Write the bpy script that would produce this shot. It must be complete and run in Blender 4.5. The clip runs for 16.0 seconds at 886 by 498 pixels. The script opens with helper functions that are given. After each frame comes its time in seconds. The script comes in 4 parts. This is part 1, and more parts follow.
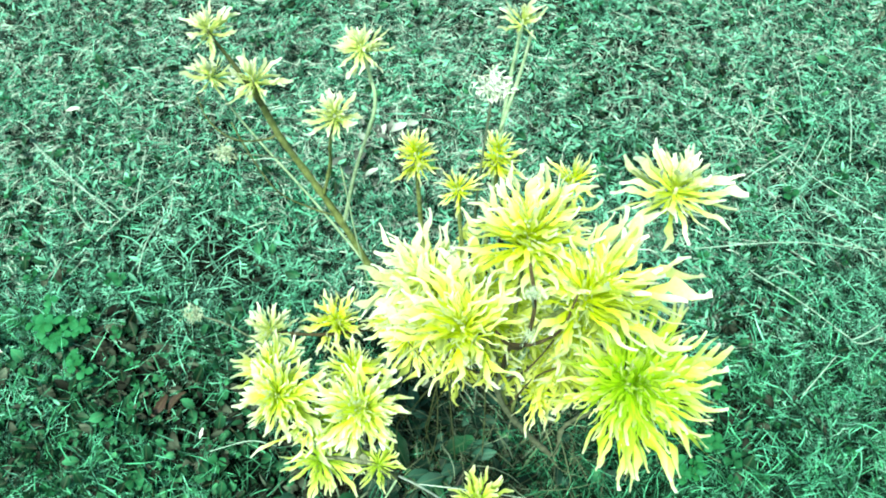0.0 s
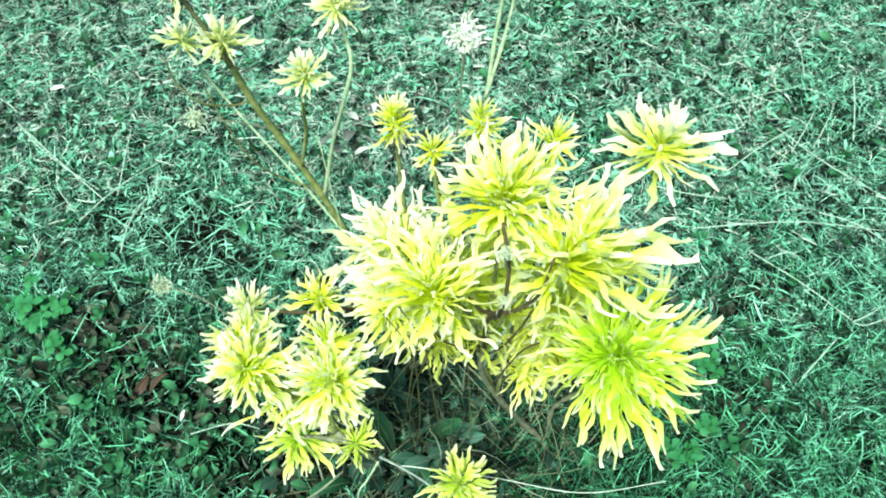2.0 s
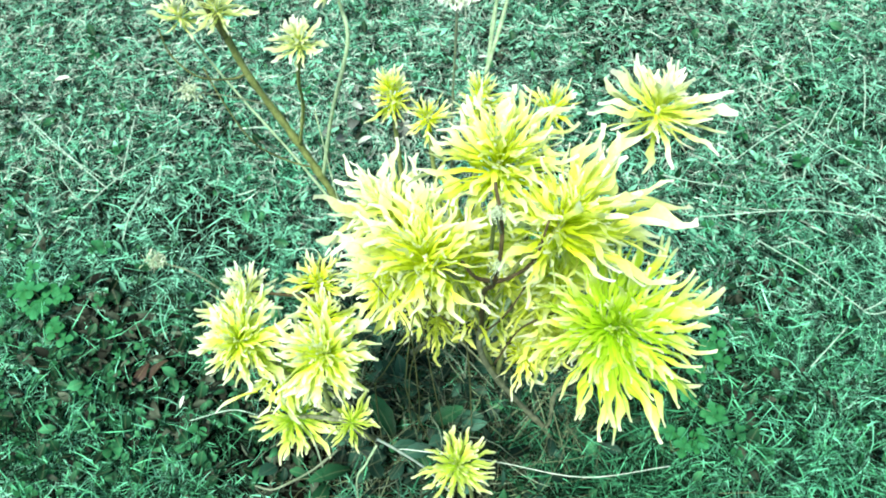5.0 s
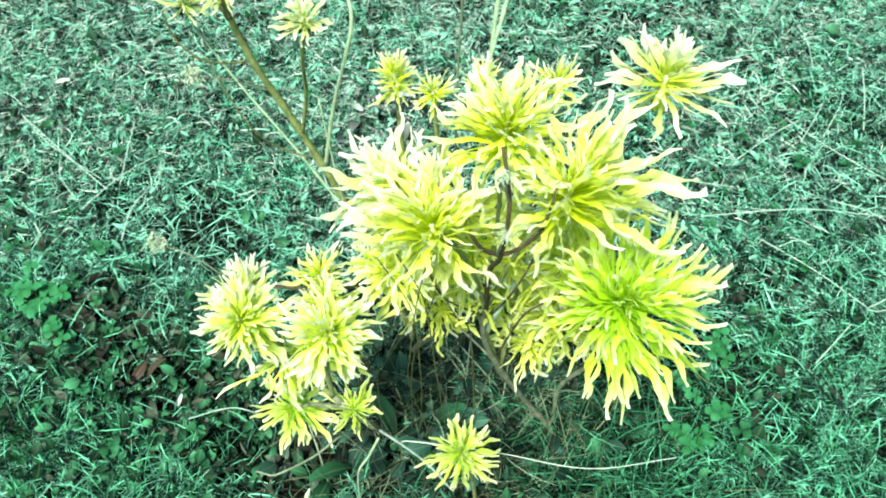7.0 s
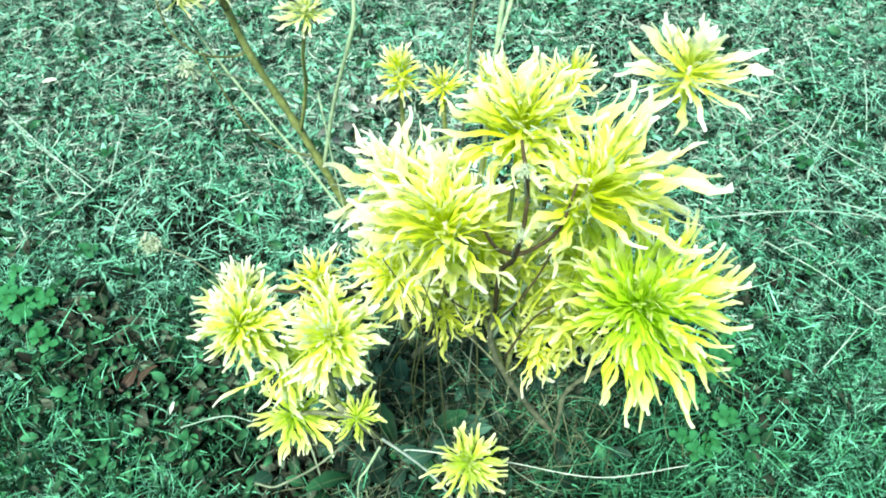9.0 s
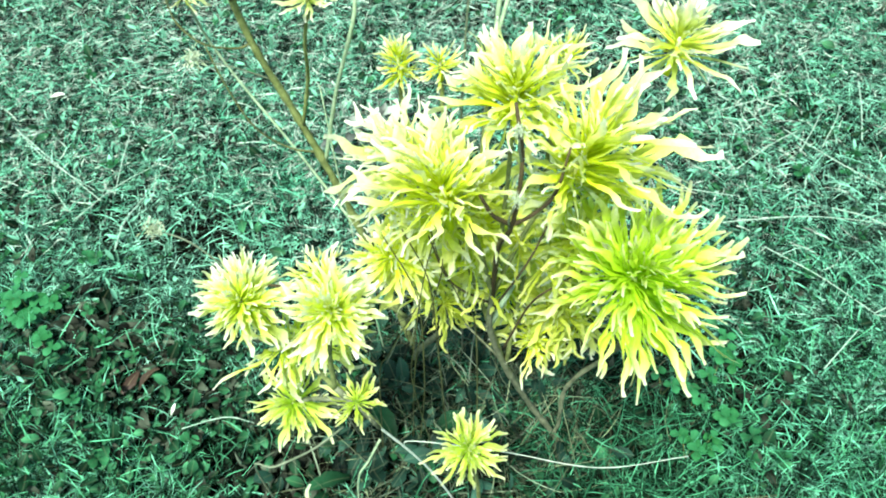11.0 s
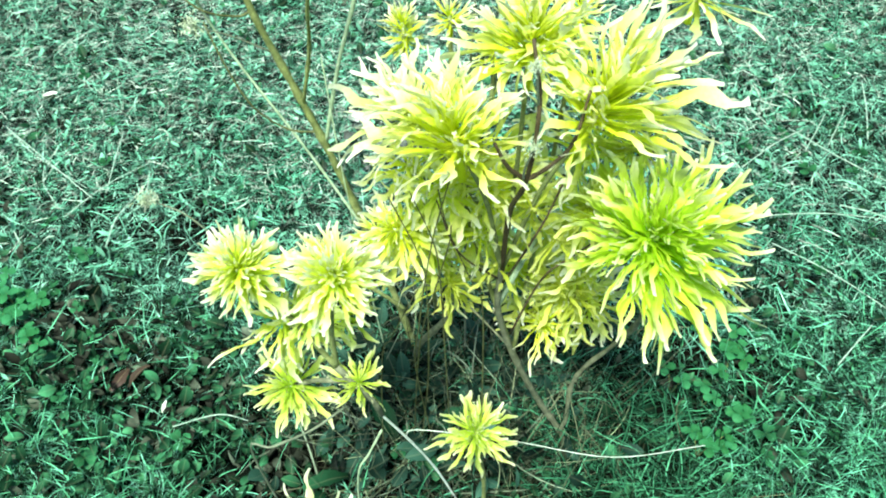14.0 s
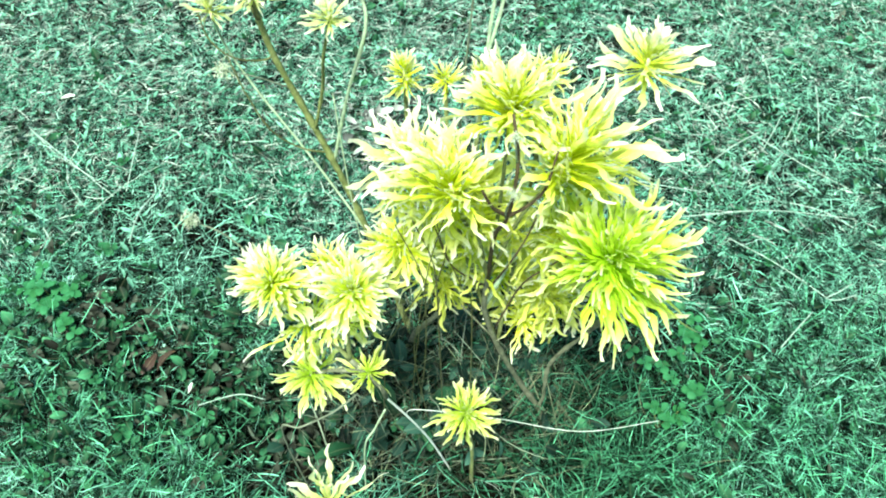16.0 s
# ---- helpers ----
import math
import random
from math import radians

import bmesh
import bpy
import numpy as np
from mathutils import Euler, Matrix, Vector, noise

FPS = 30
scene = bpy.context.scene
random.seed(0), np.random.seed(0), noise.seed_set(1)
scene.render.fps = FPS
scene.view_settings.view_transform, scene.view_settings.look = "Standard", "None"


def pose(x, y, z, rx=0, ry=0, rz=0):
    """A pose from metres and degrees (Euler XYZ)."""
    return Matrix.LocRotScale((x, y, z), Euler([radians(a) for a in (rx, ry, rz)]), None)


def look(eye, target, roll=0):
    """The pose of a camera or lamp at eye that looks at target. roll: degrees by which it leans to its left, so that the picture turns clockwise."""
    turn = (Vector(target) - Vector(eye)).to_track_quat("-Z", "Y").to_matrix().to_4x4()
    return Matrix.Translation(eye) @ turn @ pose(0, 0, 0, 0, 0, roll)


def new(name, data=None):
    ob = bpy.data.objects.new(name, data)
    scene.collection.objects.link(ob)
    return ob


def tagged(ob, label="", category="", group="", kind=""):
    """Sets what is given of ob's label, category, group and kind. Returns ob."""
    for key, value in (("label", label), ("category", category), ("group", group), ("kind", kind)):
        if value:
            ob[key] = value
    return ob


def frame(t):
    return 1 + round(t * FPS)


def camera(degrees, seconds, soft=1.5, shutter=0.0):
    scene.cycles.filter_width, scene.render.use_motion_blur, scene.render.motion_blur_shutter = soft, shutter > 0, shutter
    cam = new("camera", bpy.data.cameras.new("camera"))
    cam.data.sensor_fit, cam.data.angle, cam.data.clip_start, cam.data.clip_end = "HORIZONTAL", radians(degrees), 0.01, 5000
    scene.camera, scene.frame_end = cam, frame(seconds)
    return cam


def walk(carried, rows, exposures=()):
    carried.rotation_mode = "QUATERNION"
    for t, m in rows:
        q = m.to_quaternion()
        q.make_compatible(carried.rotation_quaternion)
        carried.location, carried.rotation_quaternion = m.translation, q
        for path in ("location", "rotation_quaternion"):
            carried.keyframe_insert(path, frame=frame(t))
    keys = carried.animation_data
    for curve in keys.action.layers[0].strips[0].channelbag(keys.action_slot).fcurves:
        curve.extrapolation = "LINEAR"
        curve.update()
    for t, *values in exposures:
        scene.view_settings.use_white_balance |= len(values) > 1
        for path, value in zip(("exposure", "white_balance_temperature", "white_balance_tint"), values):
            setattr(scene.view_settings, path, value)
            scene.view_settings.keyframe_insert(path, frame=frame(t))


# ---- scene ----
cam = camera(58.5, 16.0, soft=2.0)
PATH = [
    (0, (0.074, 0.121, 1.197), (0.033, 1.205, -0.483), -1.5),
    (0.5, (0.085, 0.124, 1.183), (0.037, 1.202, -0.501), -1.8),
    (1, (0.096, 0.124, 1.174), (0.038, 1.196, -0.513), -2.2),
    (1.5, (0.1, 0.122, 1.163), (0.041, 1.194, -0.524), -2.3),
    (2, (0.101, 0.119, 1.153), (0.044, 1.192, -0.534), -2.2),
    (2.5, (0.107, 0.116, 1.144), (0.041, 1.191, -0.542), -2.6),
    (3, (0.111, 0.109, 1.137), (0.036, 1.19, -0.544), -2.9),
    (3.5, (0.115, 0.106, 1.129), (0.033, 1.192, -0.548), -3.2),
    (4, (0.116, 0.104, 1.126), (0.029, 1.191, -0.551), -3.4),
    (6.5, (0.11, 0.081, 1.109), (0.026, 1.199, -0.548), -3.1),
    (7, (0.108, 0.07, 1.097), (0.029, 1.207, -0.546), -2.9),
    (7.5, (0.108, 0.056, 1.091), (0.034, 1.215, -0.537), -2.7),
    (8, (0.094, 0.049, 1.077), (0.042, 1.228, -0.538), -1.8),
    (8.5, (0.086, 0.065, 1.072), (0.045, 1.232, -0.551), -1.3),
    (9, (0.089, 0.083, 1.07), (0.041, 1.233, -0.566), -1.7),
    (9.2, (0.086, 0.088, 1.077), (0.042, 1.231, -0.564), -1.6),
    (11.5, (0.095, 0.02, 1.035), (0.036, 1.273, -0.523), -2.1),
    (12, (0.092, 0.012, 1.023), (0.036, 1.283, -0.521), -2.0),
    (12.5, (0.095, 0.01, 1.014), (0.033, 1.292, -0.52), -2.2),
    (13, (0.095, 0.004, 1.003), (0.03, 1.298, -0.521), -2.3),
    (13.5, (0.092, -0.001, 0.998), (0.03, 1.299, -0.521), -2.1),
    (14, (0.08, 0.014, 0.989), (0.041, 1.3, -0.542), -1.3),
    (14.5, (0.073, 0.032, 1.008), (0.052, 1.279, -0.556), -0.7),
    (15, (0.066, 0.019, 1.046), (0.062, 1.245, -0.534), -0.1),
    (15.5, (0.074, -0.009, 1.083), (0.065, 1.216, -0.498), -0.4),
    (16, (0.071, -0.037, 1.129), (0.07, 1.182, -0.457), -0.1),
]
walk(cam, [(t, look(eye, target, roll)) for t, eye, target, roll in PATH],
     exposures=[(0.0, 2.12, 6500, -10), (0.5, 2.1, 6500, -2), (2.0, 2.1, 6500, 2), (8.0, 2.16, 6500, 2), (9.5, 2.18, 6500, 2), (12.0, 2.13, 6500, 2), (15.2, 2.15, 6500, 3), (16.0, 2.27, 6500, 5)])

# ---- world, sun, exposure ----
world = bpy.data.worlds.new("sky")
scene.world = world
world.use_nodes = True
wn, wl = world.node_tree.nodes, world.node_tree.links
sky = wn.new("ShaderNodeTexSky")
sky.sky_type, sky.sun_disc = "NISHITA", False
sky.sun_elevation, sky.sun_rotation = radians(65), radians(201)
sky.air_density, sky.dust_density, sky.ozone_density = 1.0, 1.5, 1.0
wl.new(sky.outputs["Color"], wn["Background"].inputs["Color"])
wn["Background"].inputs["Strength"].default_value = 0.055

sun_data = bpy.data.lights.new("sun", "SUN")
sun_data.energy, sun_data.angle, sun_data.color = 3.0, radians(11), (1.0, 0.98, 0.93)
sun = new("sun", sun_data)
sun.matrix_world = look((-0.45, -1.15, 2.7), (0, 0, 0))


# ---- materials ----
def material(name):
    m = bpy.data.materials.new(name)
    m.use_nodes = True
    nt = m.node_tree
    return m, nt, nt.nodes["Principled BSDF"], nt.nodes["Material Output"]


def ramp(nt, source, stops, interpolation="LINEAR"):
    r = nt.nodes.new("ShaderNodeValToRGB")
    r.color_ramp.interpolation = interpolation
    els = r.color_ramp.elements
    while len(els) < len(stops):
        els.new(0.5)
    for e, (p, c) in zip(els, stops):
        e.position, e.color = p, (*c, 1)
    nt.links.new(source, r.inputs["Fac"])
    return r.outputs["Color"]


def mix(nt, kind, fac, a, b):
    n = nt.nodes.new("ShaderNodeMix")
    n.data_type, n.blend_type = "RGBA", kind
    for value, key in ((fac, 0), (a, 6), (b, 7)):
        if isinstance(value, (int, float)):
            n.inputs[key].default_value = value
        elif isinstance(value, tuple):
            n.inputs[key].default_value = (*value, 1)
        else:
            nt.links.new(value, n.inputs[key])
    return n.outputs[2]


def position_noise(nt, scale, detail=4):
    g = nt.nodes.new("ShaderNodeNewGeometry")
    n = nt.nodes.new("ShaderNodeTexNoise")
    n.inputs["Scale"].default_value, n.inputs["Detail"].default_value = scale, detail
    nt.links.new(g.outputs["Position"], n.inputs["Vector"])
    return n.outputs["Fac"]


def bump(nt, bsdf, height, strength, distance=0.002):
    b = nt.nodes.new("ShaderNodeBump")
    b.inputs["Strength"].default_value, b.inputs["Distance"].default_value = strength, distance
    nt.links.new(height, b.inputs["Height"])
    nt.links.new(b.outputs["Normal"], bsdf.inputs["Normal"])


def along(nt):
    uv = nt.nodes.new("ShaderNodeUVMap")
    sep = nt.nodes.new("ShaderNodeSeparateXYZ")
    nt.links.new(uv.outputs["UV"], sep.inputs["Vector"])
    return sep.outputs["X"], sep.outputs["Y"]


def leafy(name, stops, light, rough=0.45, through_light=0.58, islands=False, vein=0.12, gloss=0.35, drift=None):
    """A leaf: colour along its length, lighter or darker leaf by leaf, a pale midrib, light through the blade."""
    m, nt, bsdf, out = material(name)
    u, v = along(nt)
    base = ramp(nt, v, stops)
    if islands:
        g = nt.nodes.new("ShaderNodeNewGeometry")
        rnd = g.outputs["Random Per Island"]
    else:
        o = nt.nodes.new("ShaderNodeObjectInfo")
        rnd = o.outputs["Random"]
    tint = ramp(nt, rnd, light)
    col = mix(nt, "MULTIPLY", 1.0, base, tint)
    if drift is not None:
        colour, most, scale = drift
        share = ramp(nt, position_noise(nt, scale, 5), [(0.38, (0, 0, 0)), (0.68, (most, most, most))])
        col = mix(nt, "MIX", share, col, mix(nt, "MULTIPLY", 1.0, tint, colour))
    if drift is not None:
        # dark blotches that put the shade of gaps in the turf into the colour
        gap_shade = ramp(nt, position_noise(nt, 34, 3), [(0.37, (0.09, 0.095, 0.09)), (0.49, (1.2, 1.2, 1.2)), (0.66, (1.5, 1.5, 1.5))])
        col = mix(nt, "MULTIPLY", 1.0, col, gap_shade)
    mott = ramp(nt, position_noise(nt, 260), [(0.3, (0.78, 0.82, 0.7)), (0.7, (1.06, 1.04, 1.0))])
    col = mix(nt, "MULTIPLY", 0.8, col, mott)
    rib = ramp(nt, u, [(0.0, (0, 0, 0)), (0.44, (0, 0, 0)), (0.5, (1, 1, 1)), (0.56, (0, 0, 0)), (1.0, (0, 0, 0))])
    ribf = nt.nodes.new("ShaderNodeMath")
    ribf.operation = "MULTIPLY"
    nt.links.new(rib, ribf.inputs[0])
    ribf.inputs[1].default_value = vein
    col = mix(nt, "MIX", ribf.outputs[0], col, (0.75, 0.8, 0.45))
    nt.links.new(col, bsdf.inputs["Base Color"])
    bsdf.inputs["Roughness"].default_value = rough
    bsdf.inputs["Specular IOR Level"].default_value = gloss
    bump(nt, bsdf, position_noise(nt, 420), 0.25, 0.001)
    tr = nt.nodes.new("ShaderNodeBsdfTranslucent")
    nt.links.new(col, tr.inputs["Color"])
    mx = nt.nodes.new("ShaderNodeMixShader")
    mx.inputs[0].default_value = through_light
    nt.links.new(bsdf.outputs[0], mx.inputs[1])
    nt.links.new(tr.outputs[0], mx.inputs[2])
    nt.links.new(mx.outputs[0], out.inputs["Surface"])
    return m


VARY = [(0.0, (0.63, 0.71, 0.58)), (0.5, (0.97, 1.0, 1.0)), (1.0, (1.09, 1.1, 1.2))]
GOLD = [(0.0, (0.6, 0.68, 0.012)), (0.4, (0.68, 0.76, 0.03)), (0.6, (0.79, 0.83, 0.16)), (0.82, (0.84, 0.87, 0.44)), (1.0, (0.87, 0.88, 0.78))]
LIME = [(0.0, (0.33, 0.6, 0.01)), (0.4, (0.46, 0.7, 0.018)), (0.72, (0.6, 0.77, 0.07)), (0.9, (0.73, 0.8, 0.32)), (1.0, (0.82, 0.85, 0.6))]
CREAM = [(0.0, (0.62, 0.7, 0.03)), (0.3, (0.73, 0.79, 0.11)), (0.62, (0.83, 0.86, 0.4)), (1.0, (0.88, 0.88, 0.8))]
PALE = [(0.0, (0.6, 0.68, 0.13)), (0.5, (0.72, 0.77, 0.32)), (0.8, (0.8, 0.83, 0.56)), (1.0, (0.84, 0.86, 0.74))]
DEEP = [(0.0, (0.46, 0.53, 0.025)), (0.5, (0.6, 0.66, 0.07)), (1.0, (0.76, 0.79, 0.25))]
BUTTER = [(0.0, (0.55, 0.68, 0.01)), (0.45, (0.66, 0.76, 0.05)), (0.7, (0.76, 0.81, 0.24)), (0.86, (0.82, 0.85, 0.55)), (1.0, (0.85, 0.87, 0.76))]
SPRIG = [(0.0, (0.38, 0.6, 0.02)), (0.45, (0.57, 0.72, 0.07)), (0.8, (0.71, 0.79, 0.24)), (1.0, (0.82, 0.85, 0.6))]
mats = {}
for key, stops in (("gold", GOLD), ("sprig", SPRIG), ("pale", PALE), ("lime", LIME), ("cream", CREAM), ("deep", DEEP), ("butter", BUTTER)):
    mats[key] = leafy(key + "_leaf", stops, VARY)
    mats[key + "_many"] = leafy(key + "_leaf_mass", stops, VARY, islands=True)

# darkest tints and near-black roots paint in the shade between the blades
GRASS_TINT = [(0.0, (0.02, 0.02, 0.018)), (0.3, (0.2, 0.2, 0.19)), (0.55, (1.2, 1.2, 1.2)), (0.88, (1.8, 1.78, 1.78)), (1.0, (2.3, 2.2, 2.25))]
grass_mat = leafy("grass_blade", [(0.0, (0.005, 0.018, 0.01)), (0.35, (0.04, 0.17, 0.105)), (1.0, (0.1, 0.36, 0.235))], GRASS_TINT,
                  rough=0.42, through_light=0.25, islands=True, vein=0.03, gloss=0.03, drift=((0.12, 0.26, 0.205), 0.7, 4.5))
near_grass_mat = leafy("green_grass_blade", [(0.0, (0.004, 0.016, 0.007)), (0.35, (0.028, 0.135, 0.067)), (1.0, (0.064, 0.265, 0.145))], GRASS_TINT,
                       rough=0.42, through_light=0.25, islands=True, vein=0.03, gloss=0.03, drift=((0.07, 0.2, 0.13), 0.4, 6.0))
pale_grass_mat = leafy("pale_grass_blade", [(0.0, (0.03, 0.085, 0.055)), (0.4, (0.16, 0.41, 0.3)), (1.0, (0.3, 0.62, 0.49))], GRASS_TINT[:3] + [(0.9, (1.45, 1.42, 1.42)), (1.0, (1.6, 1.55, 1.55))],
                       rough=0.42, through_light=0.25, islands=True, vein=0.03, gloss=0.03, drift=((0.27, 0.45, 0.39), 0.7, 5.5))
clover_mat = leafy("clover_leaflet", [(0.0, (0.008, 0.045, 0.018)), (1.0, (0.03, 0.15, 0.062))],
                   [(0.0, (0.6, 0.65, 0.6)), (0.6, (1, 1, 1)), (1.0, (1.35, 1.35, 1.4))], rough=0.5, islands=True, vein=0.02, through_light=0.25, gloss=0.03)
# weed leaves fall to near black at the base, occlusion put into the colour
weed_mat = leafy("weed_leaf", [(0.0, (0.003, 0.015, 0.007)), (1.0, (0.024, 0.105, 0.047))],
                 [(0.0, (0.08, 0.085, 0.08)), (0.5, (0.6, 0.6, 0.6)), (0.85, (1.5, 1.5, 1.5)), (1.0, (2.6, 2.4, 2.4))], rough=0.42, islands=True, vein=0.05, through_light=0.2, gloss=0.05)
lawn_leaf_mat = leafy("lawn_leaf", [(0.0, (0.07, 0.22, 0.145)), (1.0, (0.15, 0.38, 0.275))],
                      [(0.0, (0.2, 0.22, 0.2)), (0.6, (1, 1, 1)), (1.0, (1.6, 1.55, 1.55))], rough=0.6, islands=True, vein=0.05, through_light=0.25, gloss=0.03)
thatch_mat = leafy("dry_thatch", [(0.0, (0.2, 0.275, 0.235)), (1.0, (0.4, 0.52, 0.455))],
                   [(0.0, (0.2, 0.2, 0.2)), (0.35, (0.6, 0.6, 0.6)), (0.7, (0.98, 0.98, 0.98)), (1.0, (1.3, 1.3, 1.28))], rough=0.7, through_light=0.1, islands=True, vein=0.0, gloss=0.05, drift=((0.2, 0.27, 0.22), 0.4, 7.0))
litter_mat = leafy("dead_leaf", [(0.0, (0.008, 0.011, 0.007)), (1.0, (0.065, 0.084, 0.062))],
                   [(0.0, (0.1, 0.1, 0.1)), (0.6, (0.8, 0.8, 0.8)), (1.0, (2.0, 2.1, 2.1))], rough=0.7, through_light=0.15, islands=True, vein=0.0, gloss=0.05)
# darker copy of the weed leaf, with the shrub's shade in its colour
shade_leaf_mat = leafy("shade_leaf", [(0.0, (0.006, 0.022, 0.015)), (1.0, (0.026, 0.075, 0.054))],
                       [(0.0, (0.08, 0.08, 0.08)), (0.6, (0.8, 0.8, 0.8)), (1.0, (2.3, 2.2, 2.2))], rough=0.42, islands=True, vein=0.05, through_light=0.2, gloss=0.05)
mid_leaf_mat = leafy("broad_leaf", [(0.0, (0.004, 0.02, 0.009)), (1.0, (0.038, 0.165, 0.077))],
                     [(0.0, (0.1, 0.105, 0.1)), (0.5, (0.7, 0.7, 0.7)), (0.85, (1.3, 1.3, 1.3)), (1.0, (2.2, 2.1, 2.1))], rough=0.42, islands=True, vein=0.05, through_light=0.2, gloss=0.05)
bleached_litter_mat = leafy("bleached_leaf", [(0.0, (0.12, 0.15, 0.13)), (1.0, (0.34, 0.4, 0.37))],
                            [(0.0, (0.2, 0.2, 0.2)), (0.6, (0.8, 0.8, 0.8)), (1.0, (1.5, 1.5, 1.5))], rough=0.7, through_light=0.15, islands=True, vein=0.0, gloss=0.05)
rust_mat = leafy("rust_leaf", [(0.0, (0.03, 0.018, 0.011)), (1.0, (0.07, 0.043, 0.028))], VARY, rough=0.6, through_light=0.15, vein=0.1)
# grass colours lowered to carry the shade at the foot of the shrub
shaded_long_grass_mat = leafy("shaded_long_grass_blade", [(0.0, (0.003, 0.011, 0.005)), (0.4, (0.010, 0.058, 0.028)), (1.0, (0.037, 0.155, 0.085))], GRASS_TINT,
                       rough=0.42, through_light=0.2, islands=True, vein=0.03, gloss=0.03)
bright_clover_mat = leafy("bright_clover_leaflet", [(0.0, (0.018, 0.10, 0.036)), (1.0, (0.036, 0.18, 0.07))], VARY, rough=0.5, vein=0.02, through_light=0.25, gloss=0.03)
# olive-brown stalks, coloured darker to include the shade they lie in
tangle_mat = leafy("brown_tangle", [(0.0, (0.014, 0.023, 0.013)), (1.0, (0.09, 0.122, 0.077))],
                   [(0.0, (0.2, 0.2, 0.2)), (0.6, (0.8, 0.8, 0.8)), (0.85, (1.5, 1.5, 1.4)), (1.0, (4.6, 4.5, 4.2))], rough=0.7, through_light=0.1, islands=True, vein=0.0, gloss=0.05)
fine_stalk_mat = leafy("fine_stalk", [(0.0, (0.02, 0.026, 0.014)), (1.0, (0.15, 0.185, 0.115))],
                       [(0.0, (0.15, 0.15, 0.15)), (0.5, (0.7, 0.7, 0.7)), (0.85, (1.3, 1.3, 1.25)), (1.0, (2.6, 2.6, 2.5))], rough=0.7, through_light=0.1, islands=True, vein=0.0, gloss=0.05)
pale_stalk_mat = leafy("pale_stalk", [(0.0, (0.05, 0.07, 0.05)), (1.0, (0.2, 0.27, 0.2))],
                       [(0.0, (0.2, 0.2, 0.2)), (0.5, (0.7, 0.7, 0.7)), (1.0, (1.6, 1.6, 1.55))], rough=0.7, through_light=0.1, islands=True, vein=0.0, gloss=0.05)
white_floret_mat = leafy("white_floret", [(0.0, (0.4, 0.46, 0.36)), (1.0, (0.8, 0.83, 0.78))], VARY, rough=0.8, through_light=0.3, islands=True, vein=0.0)
fluff_mat = leafy("dry_floret", [(0.0, (0.24, 0.3, 0.18)), (1.0, (0.48, 0.56, 0.43))], VARY, rough=0.8, through_light=0.3, islands=True, vein=0.0)


def woody(name, a, b, rough=0.7, scale=90):
    m, nt, bsdf, out = material(name)
    n1, n2 = position_noise(nt, scale, 6), position_noise(nt, scale * 6, 3)
    col = mix(nt, "MULTIPLY", 0.5, ramp(nt, n1, [(0.3, a), (0.7, b)]), ramp(nt, n2, [(0.35, (0.5, 0.5, 0.5)), (0.65, (1.1, 1.1, 1.1))]))
    nt.links.new(col, bsdf.inputs["Base Color"])
    bsdf.inputs["Roughness"].default_value = rough
    bsdf.inputs["Specular IOR Level"].default_value = 0.2
    bump(nt, bsdf, n2, 0.6, 0.001)
    return m


bark_mat = woody("brown_bark", (0.062, 0.078, 0.044), (0.185, 0.21, 0.125))
dark_mat = woody("dark_twig_bark", (0.028, 0.023, 0.010), (0.08, 0.064, 0.03))
green_stem_mat = woody("olive_stem", (0.09, 0.12, 0.036), (0.23, 0.285, 0.1))
pale_stem_mat = woody("pale_stem", (0.19, 0.29, 0.16), (0.35, 0.48, 0.3))
straw_mat = woody("straw", (0.17, 0.3, 0.22), (0.36, 0.5, 0.39))
bleached_mat = woody("bleached_stalk", (0.34, 0.44, 0.36), (0.56, 0.65, 0.56))
twig_mat = woody("grey_twig", (0.08, 0.11, 0.066), (0.18, 0.225, 0.15))

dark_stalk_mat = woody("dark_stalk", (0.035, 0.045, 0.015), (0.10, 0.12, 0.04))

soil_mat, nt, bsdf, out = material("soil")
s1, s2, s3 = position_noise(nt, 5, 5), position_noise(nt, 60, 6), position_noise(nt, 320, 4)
# soil colour is sunk to near black to hold the shade among the grass
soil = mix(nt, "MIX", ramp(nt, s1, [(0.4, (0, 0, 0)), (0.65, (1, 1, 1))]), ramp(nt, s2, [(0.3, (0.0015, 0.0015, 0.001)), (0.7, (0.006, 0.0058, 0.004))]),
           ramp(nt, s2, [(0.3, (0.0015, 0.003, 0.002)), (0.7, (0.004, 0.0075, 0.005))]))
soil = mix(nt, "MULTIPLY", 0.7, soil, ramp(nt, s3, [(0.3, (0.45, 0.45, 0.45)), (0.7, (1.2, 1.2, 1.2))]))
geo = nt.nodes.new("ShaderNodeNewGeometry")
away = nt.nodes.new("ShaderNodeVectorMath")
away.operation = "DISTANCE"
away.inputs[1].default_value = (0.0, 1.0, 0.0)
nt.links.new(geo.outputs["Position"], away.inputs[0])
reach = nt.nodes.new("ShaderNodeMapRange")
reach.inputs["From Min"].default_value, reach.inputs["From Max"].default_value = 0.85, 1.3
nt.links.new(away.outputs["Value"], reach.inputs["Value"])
# farther out a flat green, darkened by the self-shadow that real blades would give
shaded_turf = mix(nt, "MULTIPLY", 0.8, ramp(nt, s1, [(0.3, (0.018, 0.05, 0.034)), (0.7, (0.034, 0.078, 0.056))]), ramp(nt, s2, [(0.3, (0.4, 0.4, 0.4)), (0.7, (1.25, 1.25, 1.25))]))
soil = mix(nt, "MIX", reach.outputs["Result"], soil, shaded_turf)
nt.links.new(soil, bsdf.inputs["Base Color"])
bsdf.inputs["Roughness"].default_value = 1.0
